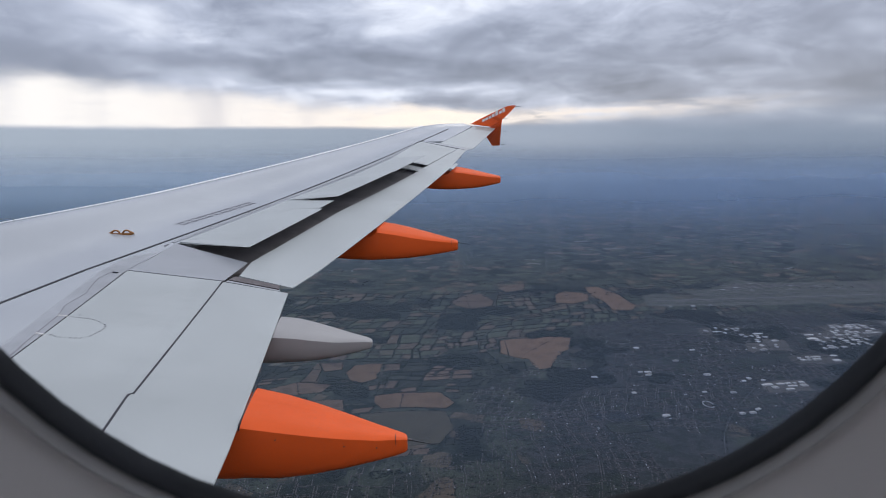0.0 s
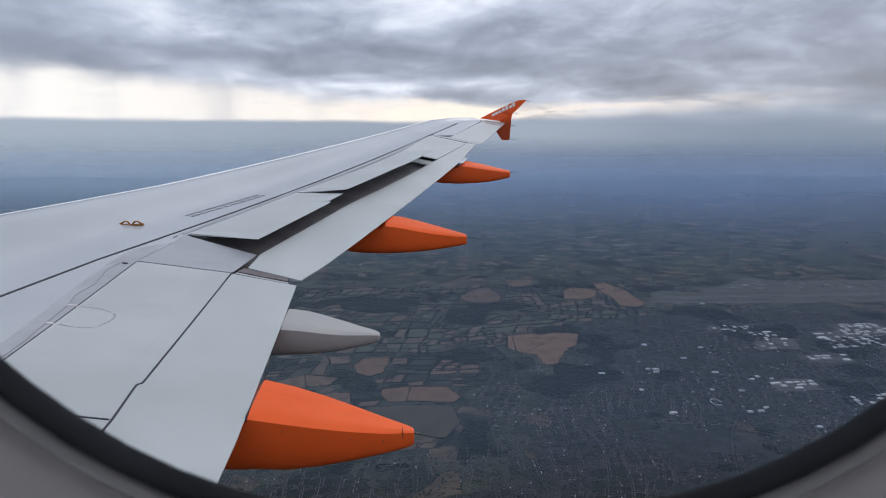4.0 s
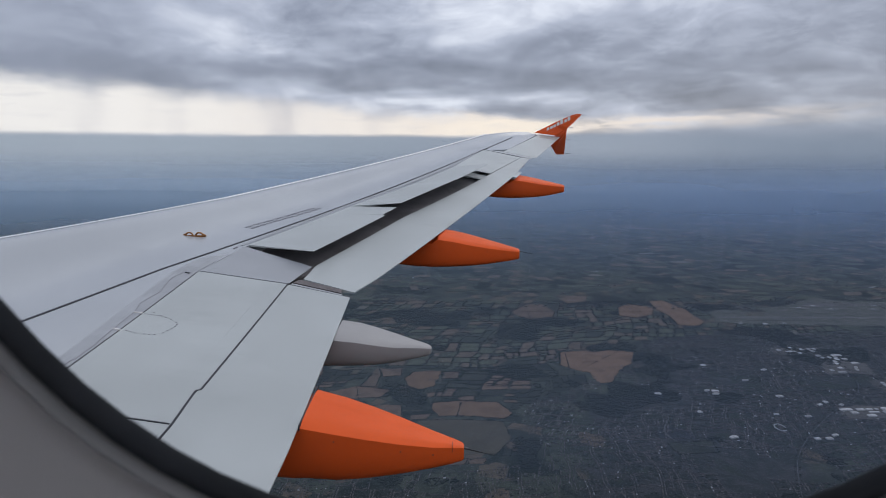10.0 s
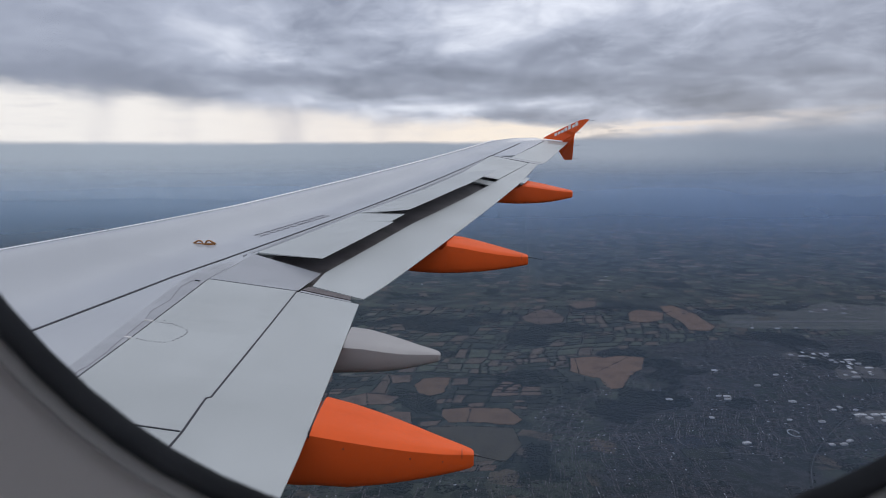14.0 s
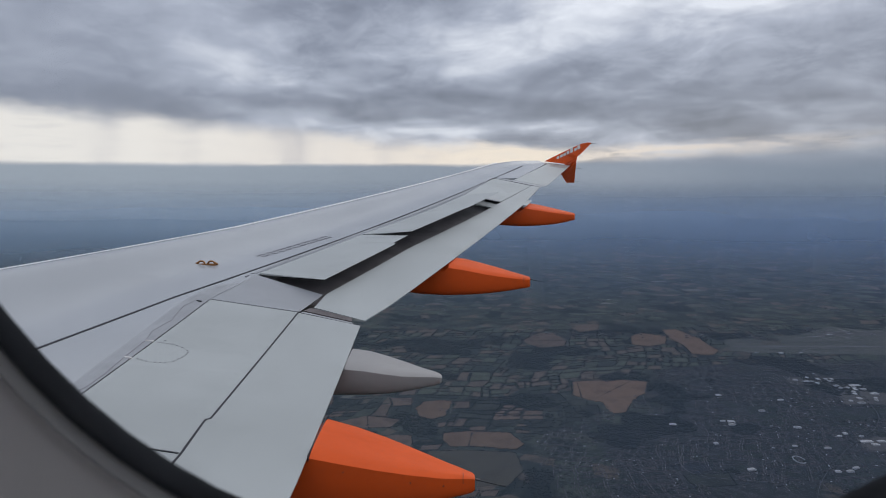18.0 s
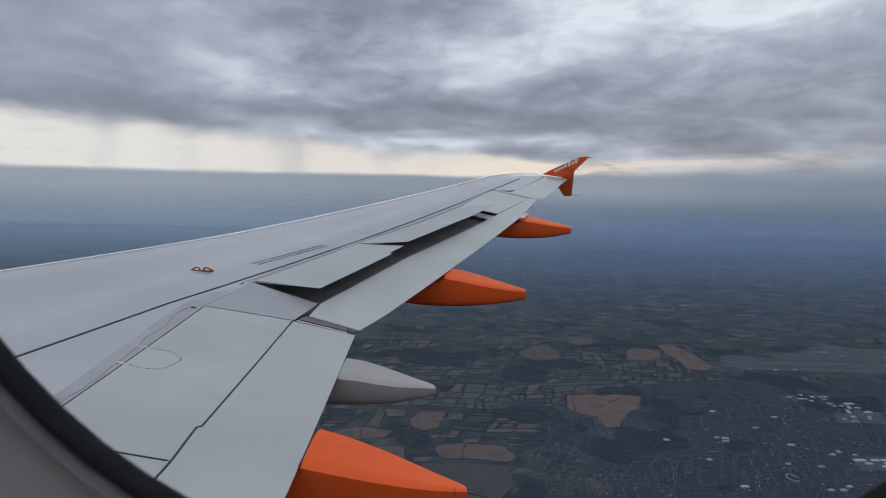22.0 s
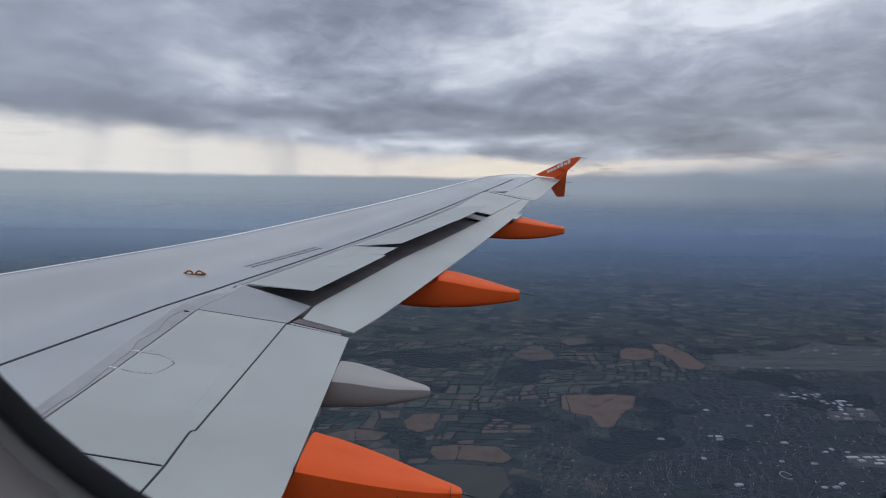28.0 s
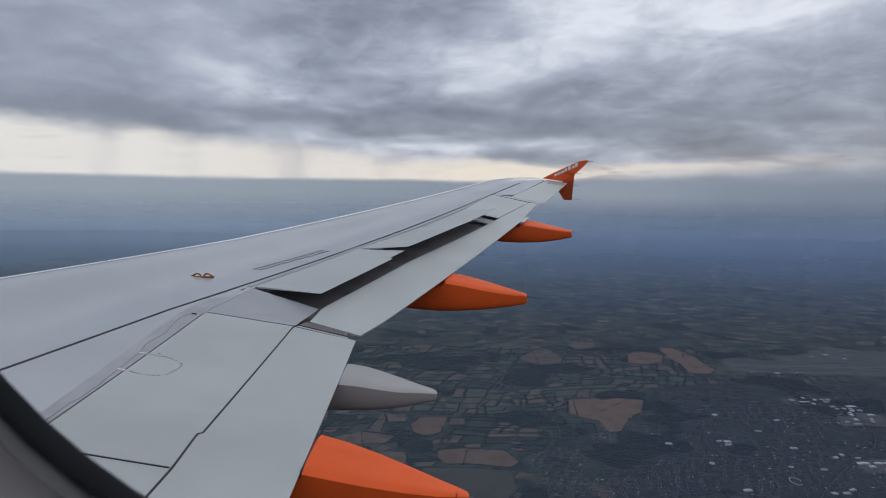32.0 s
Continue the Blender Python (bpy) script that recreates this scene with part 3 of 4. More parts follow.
SEALINE = [(5.738, 4.55), (5.732, 5.075), (5.744, 5.116), (5.744, 5.326), (5.734, 5.385), (5.720, 5.575), (5.701, 5.874), (5.684, 5.954), (5.652, 6.073), (5.681, 6.334), (5.656, 6.423), (5.614, 6.672), (5.646, 6.823)]
part("matt_band", patch([(5.68, 4.20), (5.635, 5.2), (5.59, 6.0), (5.545, 6.80), (5.60, 7.25)], [(5.758, 4.20), (5.758, 5.5), (5.750, 6.2), (5.741, 6.86), (5.800, 7.40)], 0.004, 4, 40, 0.0, 0.0012), M_MATT, wing, "matt grey band ahead of the spoiler")
part("sealant_band", patch(SEALINE, [(5.7605, 4.55), (5.7605, 5.5), (5.752, 6.2), (5.742, 6.85)], 0.006, 4, 60, 0.0, 0.002), M_SEALANT, wing, "darker sealant band ahead of the spoiler")
part("sealant_line", ribbon(SEALINE, 0.0055, 0.004), M_STENCIL, wing, "wavy dark sealant line")
part("slat_seam", ribbon([(lead_x(2 + i) + 0.046 * (trail_x(2 + i) - lead_x(2 + i)), 2 + i) for i in range(15)], 0.014, 0.003), M_SEALANT, wing, "grey seam behind the slats")
part("hinge_strip", ribbon([(5.83, 7.72), (6.53, 9.60), (7.22, 11.24), (7.80, 12.75), (8.36, 14.55)], 0.05, 0.0035), M_SEALANT, wing)
for a, b in (((5.705, 5.874), (5.763, 5.876)), ((5.720, 5.575), (5.773, 5.566))):
    part("hinge_mark", ribbon([a, b], 0.013, 0.008), M_WHITE, wing, "white hinge mark")
part("hinge_mark", ribbon([(5.666, 6.815), (5.710, 6.795)], 0.014, 0.010), M_DARK, wing, "dark hinge mark")
part("panel_joint", ribbon([(5.785, 4.599), (6.15, 4.5945), (6.516, 4.588)], 0.009, 0.004), M_DARK, wing)
for x, y in ((5.822, 5.918), (5.891, 5.879), (5.93, 5.862), (5.975, 5.842), (6.027, 5.803), (6.045, 5.770), (6.047, 5.733), (6.042, 5.690), (6.032, 5.653), (6.021, 5.612), (5.985, 5.572), (5.955, 5.565), (5.925, 5.56), (5.868, 5.559), (5.835, 5.566), (5.804, 5.577)):
    part("rivet", disc(x, y, 0.0075, 0.003), M_STENCIL, wing)
for k in range(44):
    f = k / 43
    part("rivet", disc(6.385 + 0.030 * f * f, 6.77 - 1.78 * f, 0.0036, 0.0015, 6), M_SEALANT, wing)
    if k % 2:
        part("rivet", disc(6.425 + 0.032 * f * f, 6.75 - 1.77 * f, 0.0036, 0.0015, 6), M_SEALANT, wing)
part("panel_joint", ribbon([(5.775, 5.876), (5.90, 5.873)], 0.004, 0.0015), M_STENCIL, wing)
for x, y in ((5.80, 7.60), (6.02, 8.28), (6.27, 8.93), (6.40, 9.24), (6.74, 10.08), (7.02, 10.72), (7.55, 12.05), (8.02, 13.45)):
    part("hinge_pin", ribbon([(x, y), (x + 0.012, y + 0.055)], 0.012, 0.006), M_STENCIL, wing)
# two rows of stencilled warning text, unreadable: bars
rng = random.Random(5)
for row, off in ((0, 0.0), (1, 0.085)):
    s, left = 0.0, 4
    while s < 0.98:
        w = rng.choice((0.009, 0.012, 0.015))
        ax, ay = 5.673 + (6.212 - 5.673) * s - off * 0.85 + 0.03, 8.413 + (9.469 - 8.413) * s + off * 0.4
        part("stencil_bar", ribbon([(ax, ay), (ax + 0.54 * w, ay + 1.056 * w)], rng.choice((0.044, 0.052)), 0.003), M_STENCIL, wing)
        left -= 1
        s += w + (0.012 if left else 0.030)
        left = left or rng.choice((3, 4, 5, 7))

# gold lashing bracket: base plate with two eyes
cx, cy = 5.24, 8.045
zb = top_z(cx, cy)
plate = box(cx - 0.105, cx + 0.105, cy - 0.022, cy + 0.022, zb - 0.01, zb + 0.014)
bracket = part("lashing_bracket", plate, M_BRASS, wing, "gold bracket with two eyes")
for ox in (-0.052, 0.052):
    rings = []
    for i in range(17):
        a = math.pi * i / 16
        c0 = Vector((cx + ox + 0.036 * math.cos(a), cy, zb + 0.010 + 0.030 * math.sin(a)))
        out = Vector((math.cos(a), 0, math.sin(a)))
        rings.append([c0 + out * 0.0085 * math.cos(t) + Vector((0, 1, 0)) * 0.009 * math.sin(t) for t in [2 * math.pi * k / 8 for k in range(8)]])
    part("eye", loft(rings), M_BRASS, bracket, "", True)
    side = math.copysign(1, ox)
    part("foot", rod((cx + ox + side * 0.030, cy, zb + 0.026), (cx + ox + side * 0.066, cy, zb + 0.006), 0.010, 8, 0.012), M_BRASS, bracket, "", True)

# flap track fairings


def fairing(spec, mat, label, wick=0.0, nose=-0.95, dip=0.0):
    """spec rows: x, span centre, half width, height of the outer top edge, of the inner top edge, of the bottom."""
    spec = [(x, yc, hw, zo, zi - dip * min(1, hw / 0.14), zb) for x, yc, hw, zo, zi, zb in spec]
    x, yc, hw, zo, zi, zb = spec[0]
    fore = [(x + nose * f, yc - 0.02 * f, hw * (1 - 0.45 * f * f), zo - 0.05, zi - 0.05, zb + (zi - zb) * 0.55 * f * f) for f in (1.0, 0.75, 0.5, 0.25, 0.06)]
    rings = []
    for x, yc, hw, zo, zi, zb in fore + spec:
        r = []
        for k in range(9):      # flat top with eased corners
            f = k / 8
            ease = 0.020 * (abs(2 * f - 1)) ** 5
            r.append((x, yc + hw * (1 - 2 * f), zo + (zi - zo) * f - ease * min(1, hw / 0.1)))
        for k in range(1, 10):  # inner cheek down to the keel
            a = math.pi / 2 * k / 9
            r.append((x, yc - hw * (0.30 + 0.70 * math.cos(a) ** 0.5 if k < 9 else 0.30), zi - 0.020 * min(1, hw / 0.1) + (zb - zi + 0.020 * min(1, hw / 0.1)) * math.sin(a) ** 0.85))
        for k in range(9, 0, -1):
            a = math.pi / 2 * k / 9
            r.append((x, yc + hw * (0.30 + 0.70 * math.cos(a) ** 0.5 if k < 9 else 0.30), zo - 0.020 * min(1, hw / 0.1) + (zb - zo + 0.020 * min(1, hw / 0.1)) * math.sin(a) ** 0.85))
        rings.append(r)
    f = part("flap_fairing", loft(rings), mat, wing, label, True)
    x, yc, hw, zo, zi, zb = spec[-1]
    if wick:
        z0 = (zo + zi) / 2 - 0.012
        part("static_wick", rod((x - 0.02, yc, z0), (x + wick, yc - 0.02, z0 - 0.20 * wick), 0.0045, 6, 0.002), M_BLACK, f, "thin black static wick")
        part("wick_base", rod((x - 0.01, yc, z0), (x + 0.025, yc - 0.003, z0 - 0.005), 0.007, 8, 0.005), M_RUBBER, f)
    # joint of the tail cone
    x, yc, hw, zo, zi, zb = spec[-3]
    line = [(x, yc + hw * (1 - 2 * k / 8), zo + (zi - zo) * k / 8) for k in range(5, 9)] + [(x, yc - hw - 0.001, zi - 0.012 - (zi - zb) * 0.18)]
    if wick:
        part("joint", loft([[(p[0] + o, p[1], p[2] + u) for o, u in ((0, -0.004), (0, 0.0012), (0.003, 0.0012), (0.003, -0.004))] for p in line]), M_DARK, f)
        for q in (1, 3, 4):
            x, yc, hw, zo, zi, zb = spec[q]
            part("rivet", rod((x, yc - hw + 0.02, zi - 0.06), (x, yc - hw - 0.0035, zi - 0.06), 0.004, 6), M_DARK, f)
    # slot where the track passes the trailing edge
    x, yc, hw, zo, zi, zb = spec[0]
    if nose > -1:
        part("track_slot", loft([[(x - 0.004 + p, yc - hw - 0.012 + (2 * hw + 0.014) * k / 4, zi + (zo - zi) * k / 4 + o) for p, o in ((0.0, 0.0005), (0.0, -0.03), (0.006, -0.03), (0.006, 0.0))] for k in range(5)]), M_DARK, f)
    return f


fairing([(7.120, 4.955, 0.224, -1.370, -1.404, -1.748), (7.290, 4.962, 0.208, -1.412, -1.446, -1.766), (7.460, 4.969, 0.182, -1.462, -1.490, -1.762), (7.630, 4.976, 0.145, -1.516, -1.534, -1.750), (7.800, 4.983, 0.097, -1.572, -1.576, -1.733), (7.902, 4.987, 0.062, -1.604, -1.602, -1.720), (7.955, 4.990, 0.040, -1.622, -1.618, -1.710), (7.968, 4.990, 0.028, -1.632, -1.628, -1.700)], M_ORANGE, "bright orange flap track fairing", 0.17)
fairing([(7.070, 6.100, 0.200, -1.262, -1.300, -1.530), (7.204, 6.100, 0.183, -1.276, -1.316, -1.532), (7.338, 6.100, 0.158, -1.306, -1.344, -1.529), (7.472, 6.100, 0.125, -1.340, -1.370, -1.518), (7.606, 6.100, 0.077, -1.378, -1.392, -1.498), (7.686, 6.100, 0.054, -1.398, -1.404, -1.484), (7.725, 6.100, 0.039, -1.411, -1.415, -1.475), (7.740, 6.100, 0.020, -1.424, -1.426, -1.462)], M_FGREY, "grey flap track fairing with a rounded end")
fairing([(7.700, 9.045, 0.178, -0.932, -0.976, -1.368), (7.888, 9.048, 0.163, -0.955, -1.006, -1.365), (8.076, 9.051, 0.142, -0.998, -1.048, -1.355), (8.264, 9.054, 0.115, -1.050, -1.090, -1.337), (8.452, 9.057, 0.083, -1.106, -1.132, -1.312), (8.565, 9.059, 0.060, -1.140, -1.158, -1.294), (8.630, 9.060, 0.042, -1.160, -1.172, -1.283), (8.645, 9.060, 0.030, -1.170, -1.178, -1.275)], M_ORANGE, "bright orange flap track fairing", 0.17, -1.2, 0.04)
fairing([(8.860, 12.700, 0.180, -0.440, -0.470, -0.846), (9.036, 12.700, 0.163, -0.455, -0.490, -0.841), (9.212, 12.700, 0.142, -0.488, -0.520, -0.831), (9.388, 12.700, 0.115, -0.532, -0.556, -0.812), (9.564, 12.700, 0.083, -0.576, -0.594, -0.780), (9.670, 12.700, 0.060, -0.602, -0.620, -0.756), (9.728, 12.700, 0.044, -0.618, -0.632, -0.742), (9.740, 12.700, 0.030, -0.626, -0.638, -0.735)], M_ORANGE, "bright orange flap track fairing", 0.15, -1.2, 0.05)

# wingtip fence, with bars for the airline's lettering
FENCE = [(9.72, 0.36), (9.90, 0.455), (10.2, 0.60), (10.59, 0.775), (10.72, 0.800), (10.80, 0.795), (10.805, 0.780), (10.63, 0.60), (10.485, 0.47), (10.465, 0.40), (10.465, -0.145), (10.285, -0.15), (10.20, -0.04), (10.075, 0.135), (10.09, 0.17), (10.20, 0.24), (10.20, 0.30)]
YF = 17.02
cant = lambda z: YF + (0.10 * (z - 0.30) if z > 0.30 else 0.60 * (0.30 - z))
ring0 = [(x, cant(z) - 0.016, z) for x, z in FENCE]
ring1 = [(x, cant(z) + 0.016, z) for x, z in FENCE]
fence = part("wingtip_fence", loft([ring0, ring1]), M_ORANGE, wing, "orange wingtip fence")
for f, h in ((0.0, 0.060), (0.13, 0.060), (0.26, 0.060), (0.39, 0.075), (0.53, 0.110), (0.68, 0.065), (0.81, 0.090)):
    x0, z0 = 10.00 + 0.60 * f, 0.405 + 0.275 * f
    v = [(x0, cant(z0) - 0.0195, z0), (x0 + 0.062, cant(z0) - 0.0195, z0 + 0.028), (x0 + 0.056, cant(z0 + h) - 0.0195, z0 + 0.028 + h), (x0 - 0.006, cant(z0 + h) - 0.0195, z0 + h)]
    part("lettering_bar", loft([v, [(p[0], p[1] + 0.006, p[2]) for p in v]]), M_WHITE, fence, "off-white lettering bar")
for x, z in ((10.80, 0.775), (10.50, 0.49), (10.465, 0.20), (10.465, -0.12)):
    part("static_wick", rod((x - 0.01, YF, z), (x + 0.12, YF, z - 0.01), 0.005, 6, 0.003), M_BLACK, fence)
for x, y in ((9.98, 16.35), (10.10, 16.75)):
    z = top_z(x, y)
    part("static_wick", rod((x - 0.05, y, z - 0.01), (x + 0.12, y, z - 0.03), 0.006, 6, 0.003), M_BLACK, wing)

# ---------------------------------------------------------------- cabin wall, window and shell
WX, WZ, WA, WB, WN = 7.9364, 0.1403, 0.1039, 0.1927, 2.52
KSEG = 96


def oval(grow, y, n=WN):
    out = []
    for k in range(KSEG):
        a = 2 * math.pi * k / KSEG
        ca, sa = math.cos(a), math.sin(a)
        out.append((WX + (WA + grow) * math.copysign(abs(ca) ** (2 / n), ca), y, WZ + (WB + grow) * math.copysign(abs(sa) ** (2 / n), sa)))
    return out


def rect_ring(hx, z0, z1, y):
    """A rectangle with the same number of points, along the same bearings."""
    out = []
    for k in range(KSEG):
        a = 2 * math.pi * k / KSEG
        ca, sa = math.cos(a), math.sin(a)
        s = min(hx / max(1e-6, abs(ca)), ((z1 - WZ) if sa > 0 else (WZ - z0)) / max(1e-6, abs(sa)))
        out.append((WX + s * ca, y, WZ + s * sa))
    return out


def setting(name, shape, mat, label, category, smooth=False):
    ob = mesh_object(name, shape[0], shape[1], mat, smooth)
    ob.location = (0, 0, ALT)
    return tagged(ob, label, category, kind="structure")


window = thing("window_1", (WX, 1.745, ALT + WZ - WB), "oval cabin window with a black rubber gasket", "window", kind="structure")
part("gasket", loft([oval(0.012, 1.7470), oval(0.0, 1.7414), oval(0.0008, 1.7402), oval(0.0018, 1.7398), oval(0.0030, 1.7400), oval(0.0060, 1.7440)], True, False), M_GASKET, window, "black rubber window gasket", 2)
part("pane", loft([oval(0.0002, 1.7422), oval(0.0024, 1.7434)]), M_PANE, window, "clear acrylic pane")
window.children[-1].visible_shadow = False
part("lip", loft([oval(0.0031, 1.7408), oval(0.0032, 1.7398), oval(0.0034, 1.7394), oval(0.0039, 1.7391), oval(0.0040, 1.7386), oval(0.0042, 1.7384), oval(0.0045, 1.7386), oval(0.0046, 1.7394)], True, False), M_LIP, window, "grey plastic lip with a rounded edge", 2)

reveal = [oval(0.0034, 1.7425), oval(0.0040, 1.7402), oval(0.0046, 1.7390), oval(0.0056, 1.7382), oval(0.0125, 1.7333), oval(0.025, 1.7245), oval(0.045, 1.7103), oval(0.065, 1.6961), oval(0.085, 1.6819), oval(0.100, 1.6714), oval(0.109, 1.6656), oval(0.118, 1.6618), oval(0.128, 1.6602), rect_ring(0.265, -0.75, 0.75, 1.660), rect_ring(0.265, -0.75, 0.75, 1.720)]
setting("wall_window_panel", loft(reveal, True, False), M_LINING, "pale grey cabin sidewall panel with a funnel-shaped window reveal", "wall", 2)
hull = [oval(0.012, 1.7475), oval(0.085, 1.7750), rect_ring(2.4, -2.4, 1.3, 1.775), rect_ring(2.4, -2.4, 1.3, 1.760)]
setting("wall_hull", loft(hull, True, False), M_SKINOUT, "white fuselage skin round the window", "wall")
setting("wall_hull_fore", box(-0.2, WX - 2.402, 1.745, 1.773, -2.4, 1.3), M_SKINOUT, "white fuselage skin beside the wing root", "wall")
X0, X1, Y0, Y1, Z0, Z1 = 5.6, 10.3, -1.75, 1.720, -1.15, 1.25
setting("wall_side_fore", box(X0, WX - 0.268, 1.688, 1.720, Z0, Z1), M_LINING, "pale grey cabin sidewall", "wall")
setting("wall_side_aft", box(WX + 0.268, X1, 1.688, 1.720, Z0, Z1), M_LINING, "pale grey cabin sidewall", "wall")
setting("wall_dado", box(WX - 0.265, WX + 0.265, 1.688, 1.720, Z0, -0.753), M_LINING, "pale grey cabin dado", "wall")
setting("wall_bin", box(WX - 0.265, WX + 0.265, 1.688, 1.720, 0.753, Z1), M_LINING, "pale grey panel over the window", "wall")
setting("floor", box(X0, X1, Y0, Y1 - 0.035, Z0 - 0.05, Z0 - 0.002), M_CARPET, "dark cabin carpet", "floor")
setting("ceiling", box(X0, X1, Y0, Y1, Z1 + 0.002, Z1 + 0.05), M_LINING, "pale cabin ceiling", "ceiling")
setting("wall_fore", box(X0 - 0.05, X0 - 0.002, Y0, Y1, Z0, Z1), M_LINING, "pale cabin partition", "wall")
setting("wall_aft", box(X1 + 0.002, X1 + 0.05, Y0, Y1, Z0, Z1), M_LINING, "pale cabin partition", "wall")
# unseen far side of the cabin, its window row opened wide to light the lining
slabs = [box(X0, X1, Y0 - 0.06, Y0 - 0.002, Z0, -0.85), box(X0, X1, Y0 - 0.06, Y0 - 0.002, 1.10, Z1)]
xs = [X0 + 0.05 + 0.53 * i for i in range(9)]
edges = [X0] + [e for x in xs for e in (x + 0.05, x + 0.50)] + [X1]
for a, b in zip(edges[::2], edges[1::2]):
    if b > a:
        slabs.append(box(a, b, Y0 - 0.06, Y0 - 0.002, -0.848, 1.098))
setting("wall_far_side", merge(*slabs), M_LINING, "unseen pale cabin wall, its bays widened to let light in", "wall")

# ---------------------------------------------------------------- the land below


def land_object(name, shape, mat, label, category, group="", kind="", z=0.0):
    """A thing on the ground, with its origin at its foot."""
    vs = [Vector(v) for v in shape[0]]
    c = Vector((sum(v.x for v in vs) / len(vs), sum(v.y for v in vs) / len(vs), z))
    ob = mesh_object(name, [v - c for v in vs], shape[1], mat)
    ob.location = c
    return tagged(ob, label, category, group, kind)


# one sheet to the horizon, gently rolling
GX, GY = 140, 140


def lie_of(x, y):
    """Height of the ground."""
    return -1.0 + 0.9 * noise.noise(Vector((x * 0.0013, y * 0.0013, 0)))


verts = []
for j in range(GY + 1):
    for i in range(GX + 1):
        x, y = -4900 + 9800 * i / GX, -4900 + 9800 * j / GY
        verts.append((x, y, lie_of(x, y)))
faces = [(j * (GX + 1) + i, j * (GX + 1) + i + 1, (j + 1) * (GX + 1) + i + 1, (j + 1) * (GX + 1) + i) for j in range(GY) for i in range(GX)]
tagged(mesh_object("ground", verts, faces, M_LAND, True), "dark hedged farmland, woods and suburbs in haze", "ground", kind="structure")


def slab(points, h=0.35):
    n = len(points)
    cx, cy = sum(p[0] for p in points) / n, sum(p[1] for p in points) / n
    lo = [(p[0], p[1], lie_of(*p) - 0.6) for p in points]
    hi = [(cx + (p[0] - cx) * 0.985, cy + (p[1] - cy) * 0.985, lie_of(*p) + h) for p in points]
    return loft([lo, hi])


TAKEN, EDGES = [], []      # fields already laid, and their hedged edges


def roughen(points, r, step, amount):
    """Break straight boundaries into slightly wandering ones."""
    out = []
    for p, q in zip(points, points[1:] + points[:1]):
        out.append((p[0] + r.uniform(-amount, amount), p[1] + r.uniform(-amount, amount)))
        k = max(1, int(math.dist(p, q) / step))
        bow = r.uniform(-2, 2) * amount
        for i in range(1, k):
            f = i / k
            sway = bow * math.sin(math.pi * f)
            out.append((p[0] + (q[0] - p[0]) * f + r.uniform(-amount, amount) + sway, p[1] + (q[1] - p[1]) * f + r.uniform(-amount, amount) + sway))
    return out


def inside(x, y, poly):
    hit = False
    for (xa, ya), (xb, yb) in zip(poly, poly[1:] + poly[:1]):
        if (ya > y) != (yb > y) and x < xa + (xb - xa) * (y - ya) / (yb - ya):
            hit = not hit
    return hit


def taken(x, y, margin=0.0):
    for poly in TAKEN:
        if inside(x, y, poly):
            return True
        if margin and min(math.dist((x, y), p) for p in poly) < margin:
            return True
    return False


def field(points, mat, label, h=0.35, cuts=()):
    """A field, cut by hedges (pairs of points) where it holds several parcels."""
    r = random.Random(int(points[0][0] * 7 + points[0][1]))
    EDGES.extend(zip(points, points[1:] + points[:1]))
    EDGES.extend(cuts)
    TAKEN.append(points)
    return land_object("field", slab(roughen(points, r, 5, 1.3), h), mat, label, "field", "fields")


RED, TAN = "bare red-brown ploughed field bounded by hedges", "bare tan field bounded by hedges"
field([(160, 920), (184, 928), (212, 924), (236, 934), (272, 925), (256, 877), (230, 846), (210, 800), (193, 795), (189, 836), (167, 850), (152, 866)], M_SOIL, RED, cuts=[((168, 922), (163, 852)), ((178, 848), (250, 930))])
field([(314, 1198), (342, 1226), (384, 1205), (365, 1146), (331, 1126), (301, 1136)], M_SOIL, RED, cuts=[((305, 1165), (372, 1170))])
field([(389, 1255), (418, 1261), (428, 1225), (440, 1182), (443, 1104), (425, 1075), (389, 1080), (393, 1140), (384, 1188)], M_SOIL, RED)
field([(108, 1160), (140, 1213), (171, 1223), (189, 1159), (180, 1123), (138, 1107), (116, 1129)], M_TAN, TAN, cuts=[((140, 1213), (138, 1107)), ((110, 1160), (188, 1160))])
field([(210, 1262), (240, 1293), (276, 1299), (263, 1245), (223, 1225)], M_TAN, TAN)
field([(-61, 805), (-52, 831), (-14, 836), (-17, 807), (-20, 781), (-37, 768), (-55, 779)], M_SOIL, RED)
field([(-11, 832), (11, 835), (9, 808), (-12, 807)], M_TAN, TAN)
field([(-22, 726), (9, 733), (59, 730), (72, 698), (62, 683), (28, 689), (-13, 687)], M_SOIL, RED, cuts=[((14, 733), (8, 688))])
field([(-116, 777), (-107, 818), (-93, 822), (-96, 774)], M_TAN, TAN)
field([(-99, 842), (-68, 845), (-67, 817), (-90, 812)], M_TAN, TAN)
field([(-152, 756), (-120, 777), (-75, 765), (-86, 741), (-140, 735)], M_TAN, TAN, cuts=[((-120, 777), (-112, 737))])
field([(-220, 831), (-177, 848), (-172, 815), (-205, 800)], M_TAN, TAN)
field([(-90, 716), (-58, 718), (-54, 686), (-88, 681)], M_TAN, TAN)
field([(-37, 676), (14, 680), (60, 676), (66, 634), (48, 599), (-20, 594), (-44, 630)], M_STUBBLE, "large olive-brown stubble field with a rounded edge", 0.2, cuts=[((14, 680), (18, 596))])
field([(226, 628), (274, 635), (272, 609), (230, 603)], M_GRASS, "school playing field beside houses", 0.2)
land_object("airfield", slab(roughen([(458, 1097), (482, 1180), (640, 1222), (731, 1300), (827, 1263), (1100, 1270), (1180, 1180), (1000, 1098), (715, 1087)], random.Random(3), 14, 4.0), 0.35), M_PALE, "pale airfield with grass and aprons", "airfield")
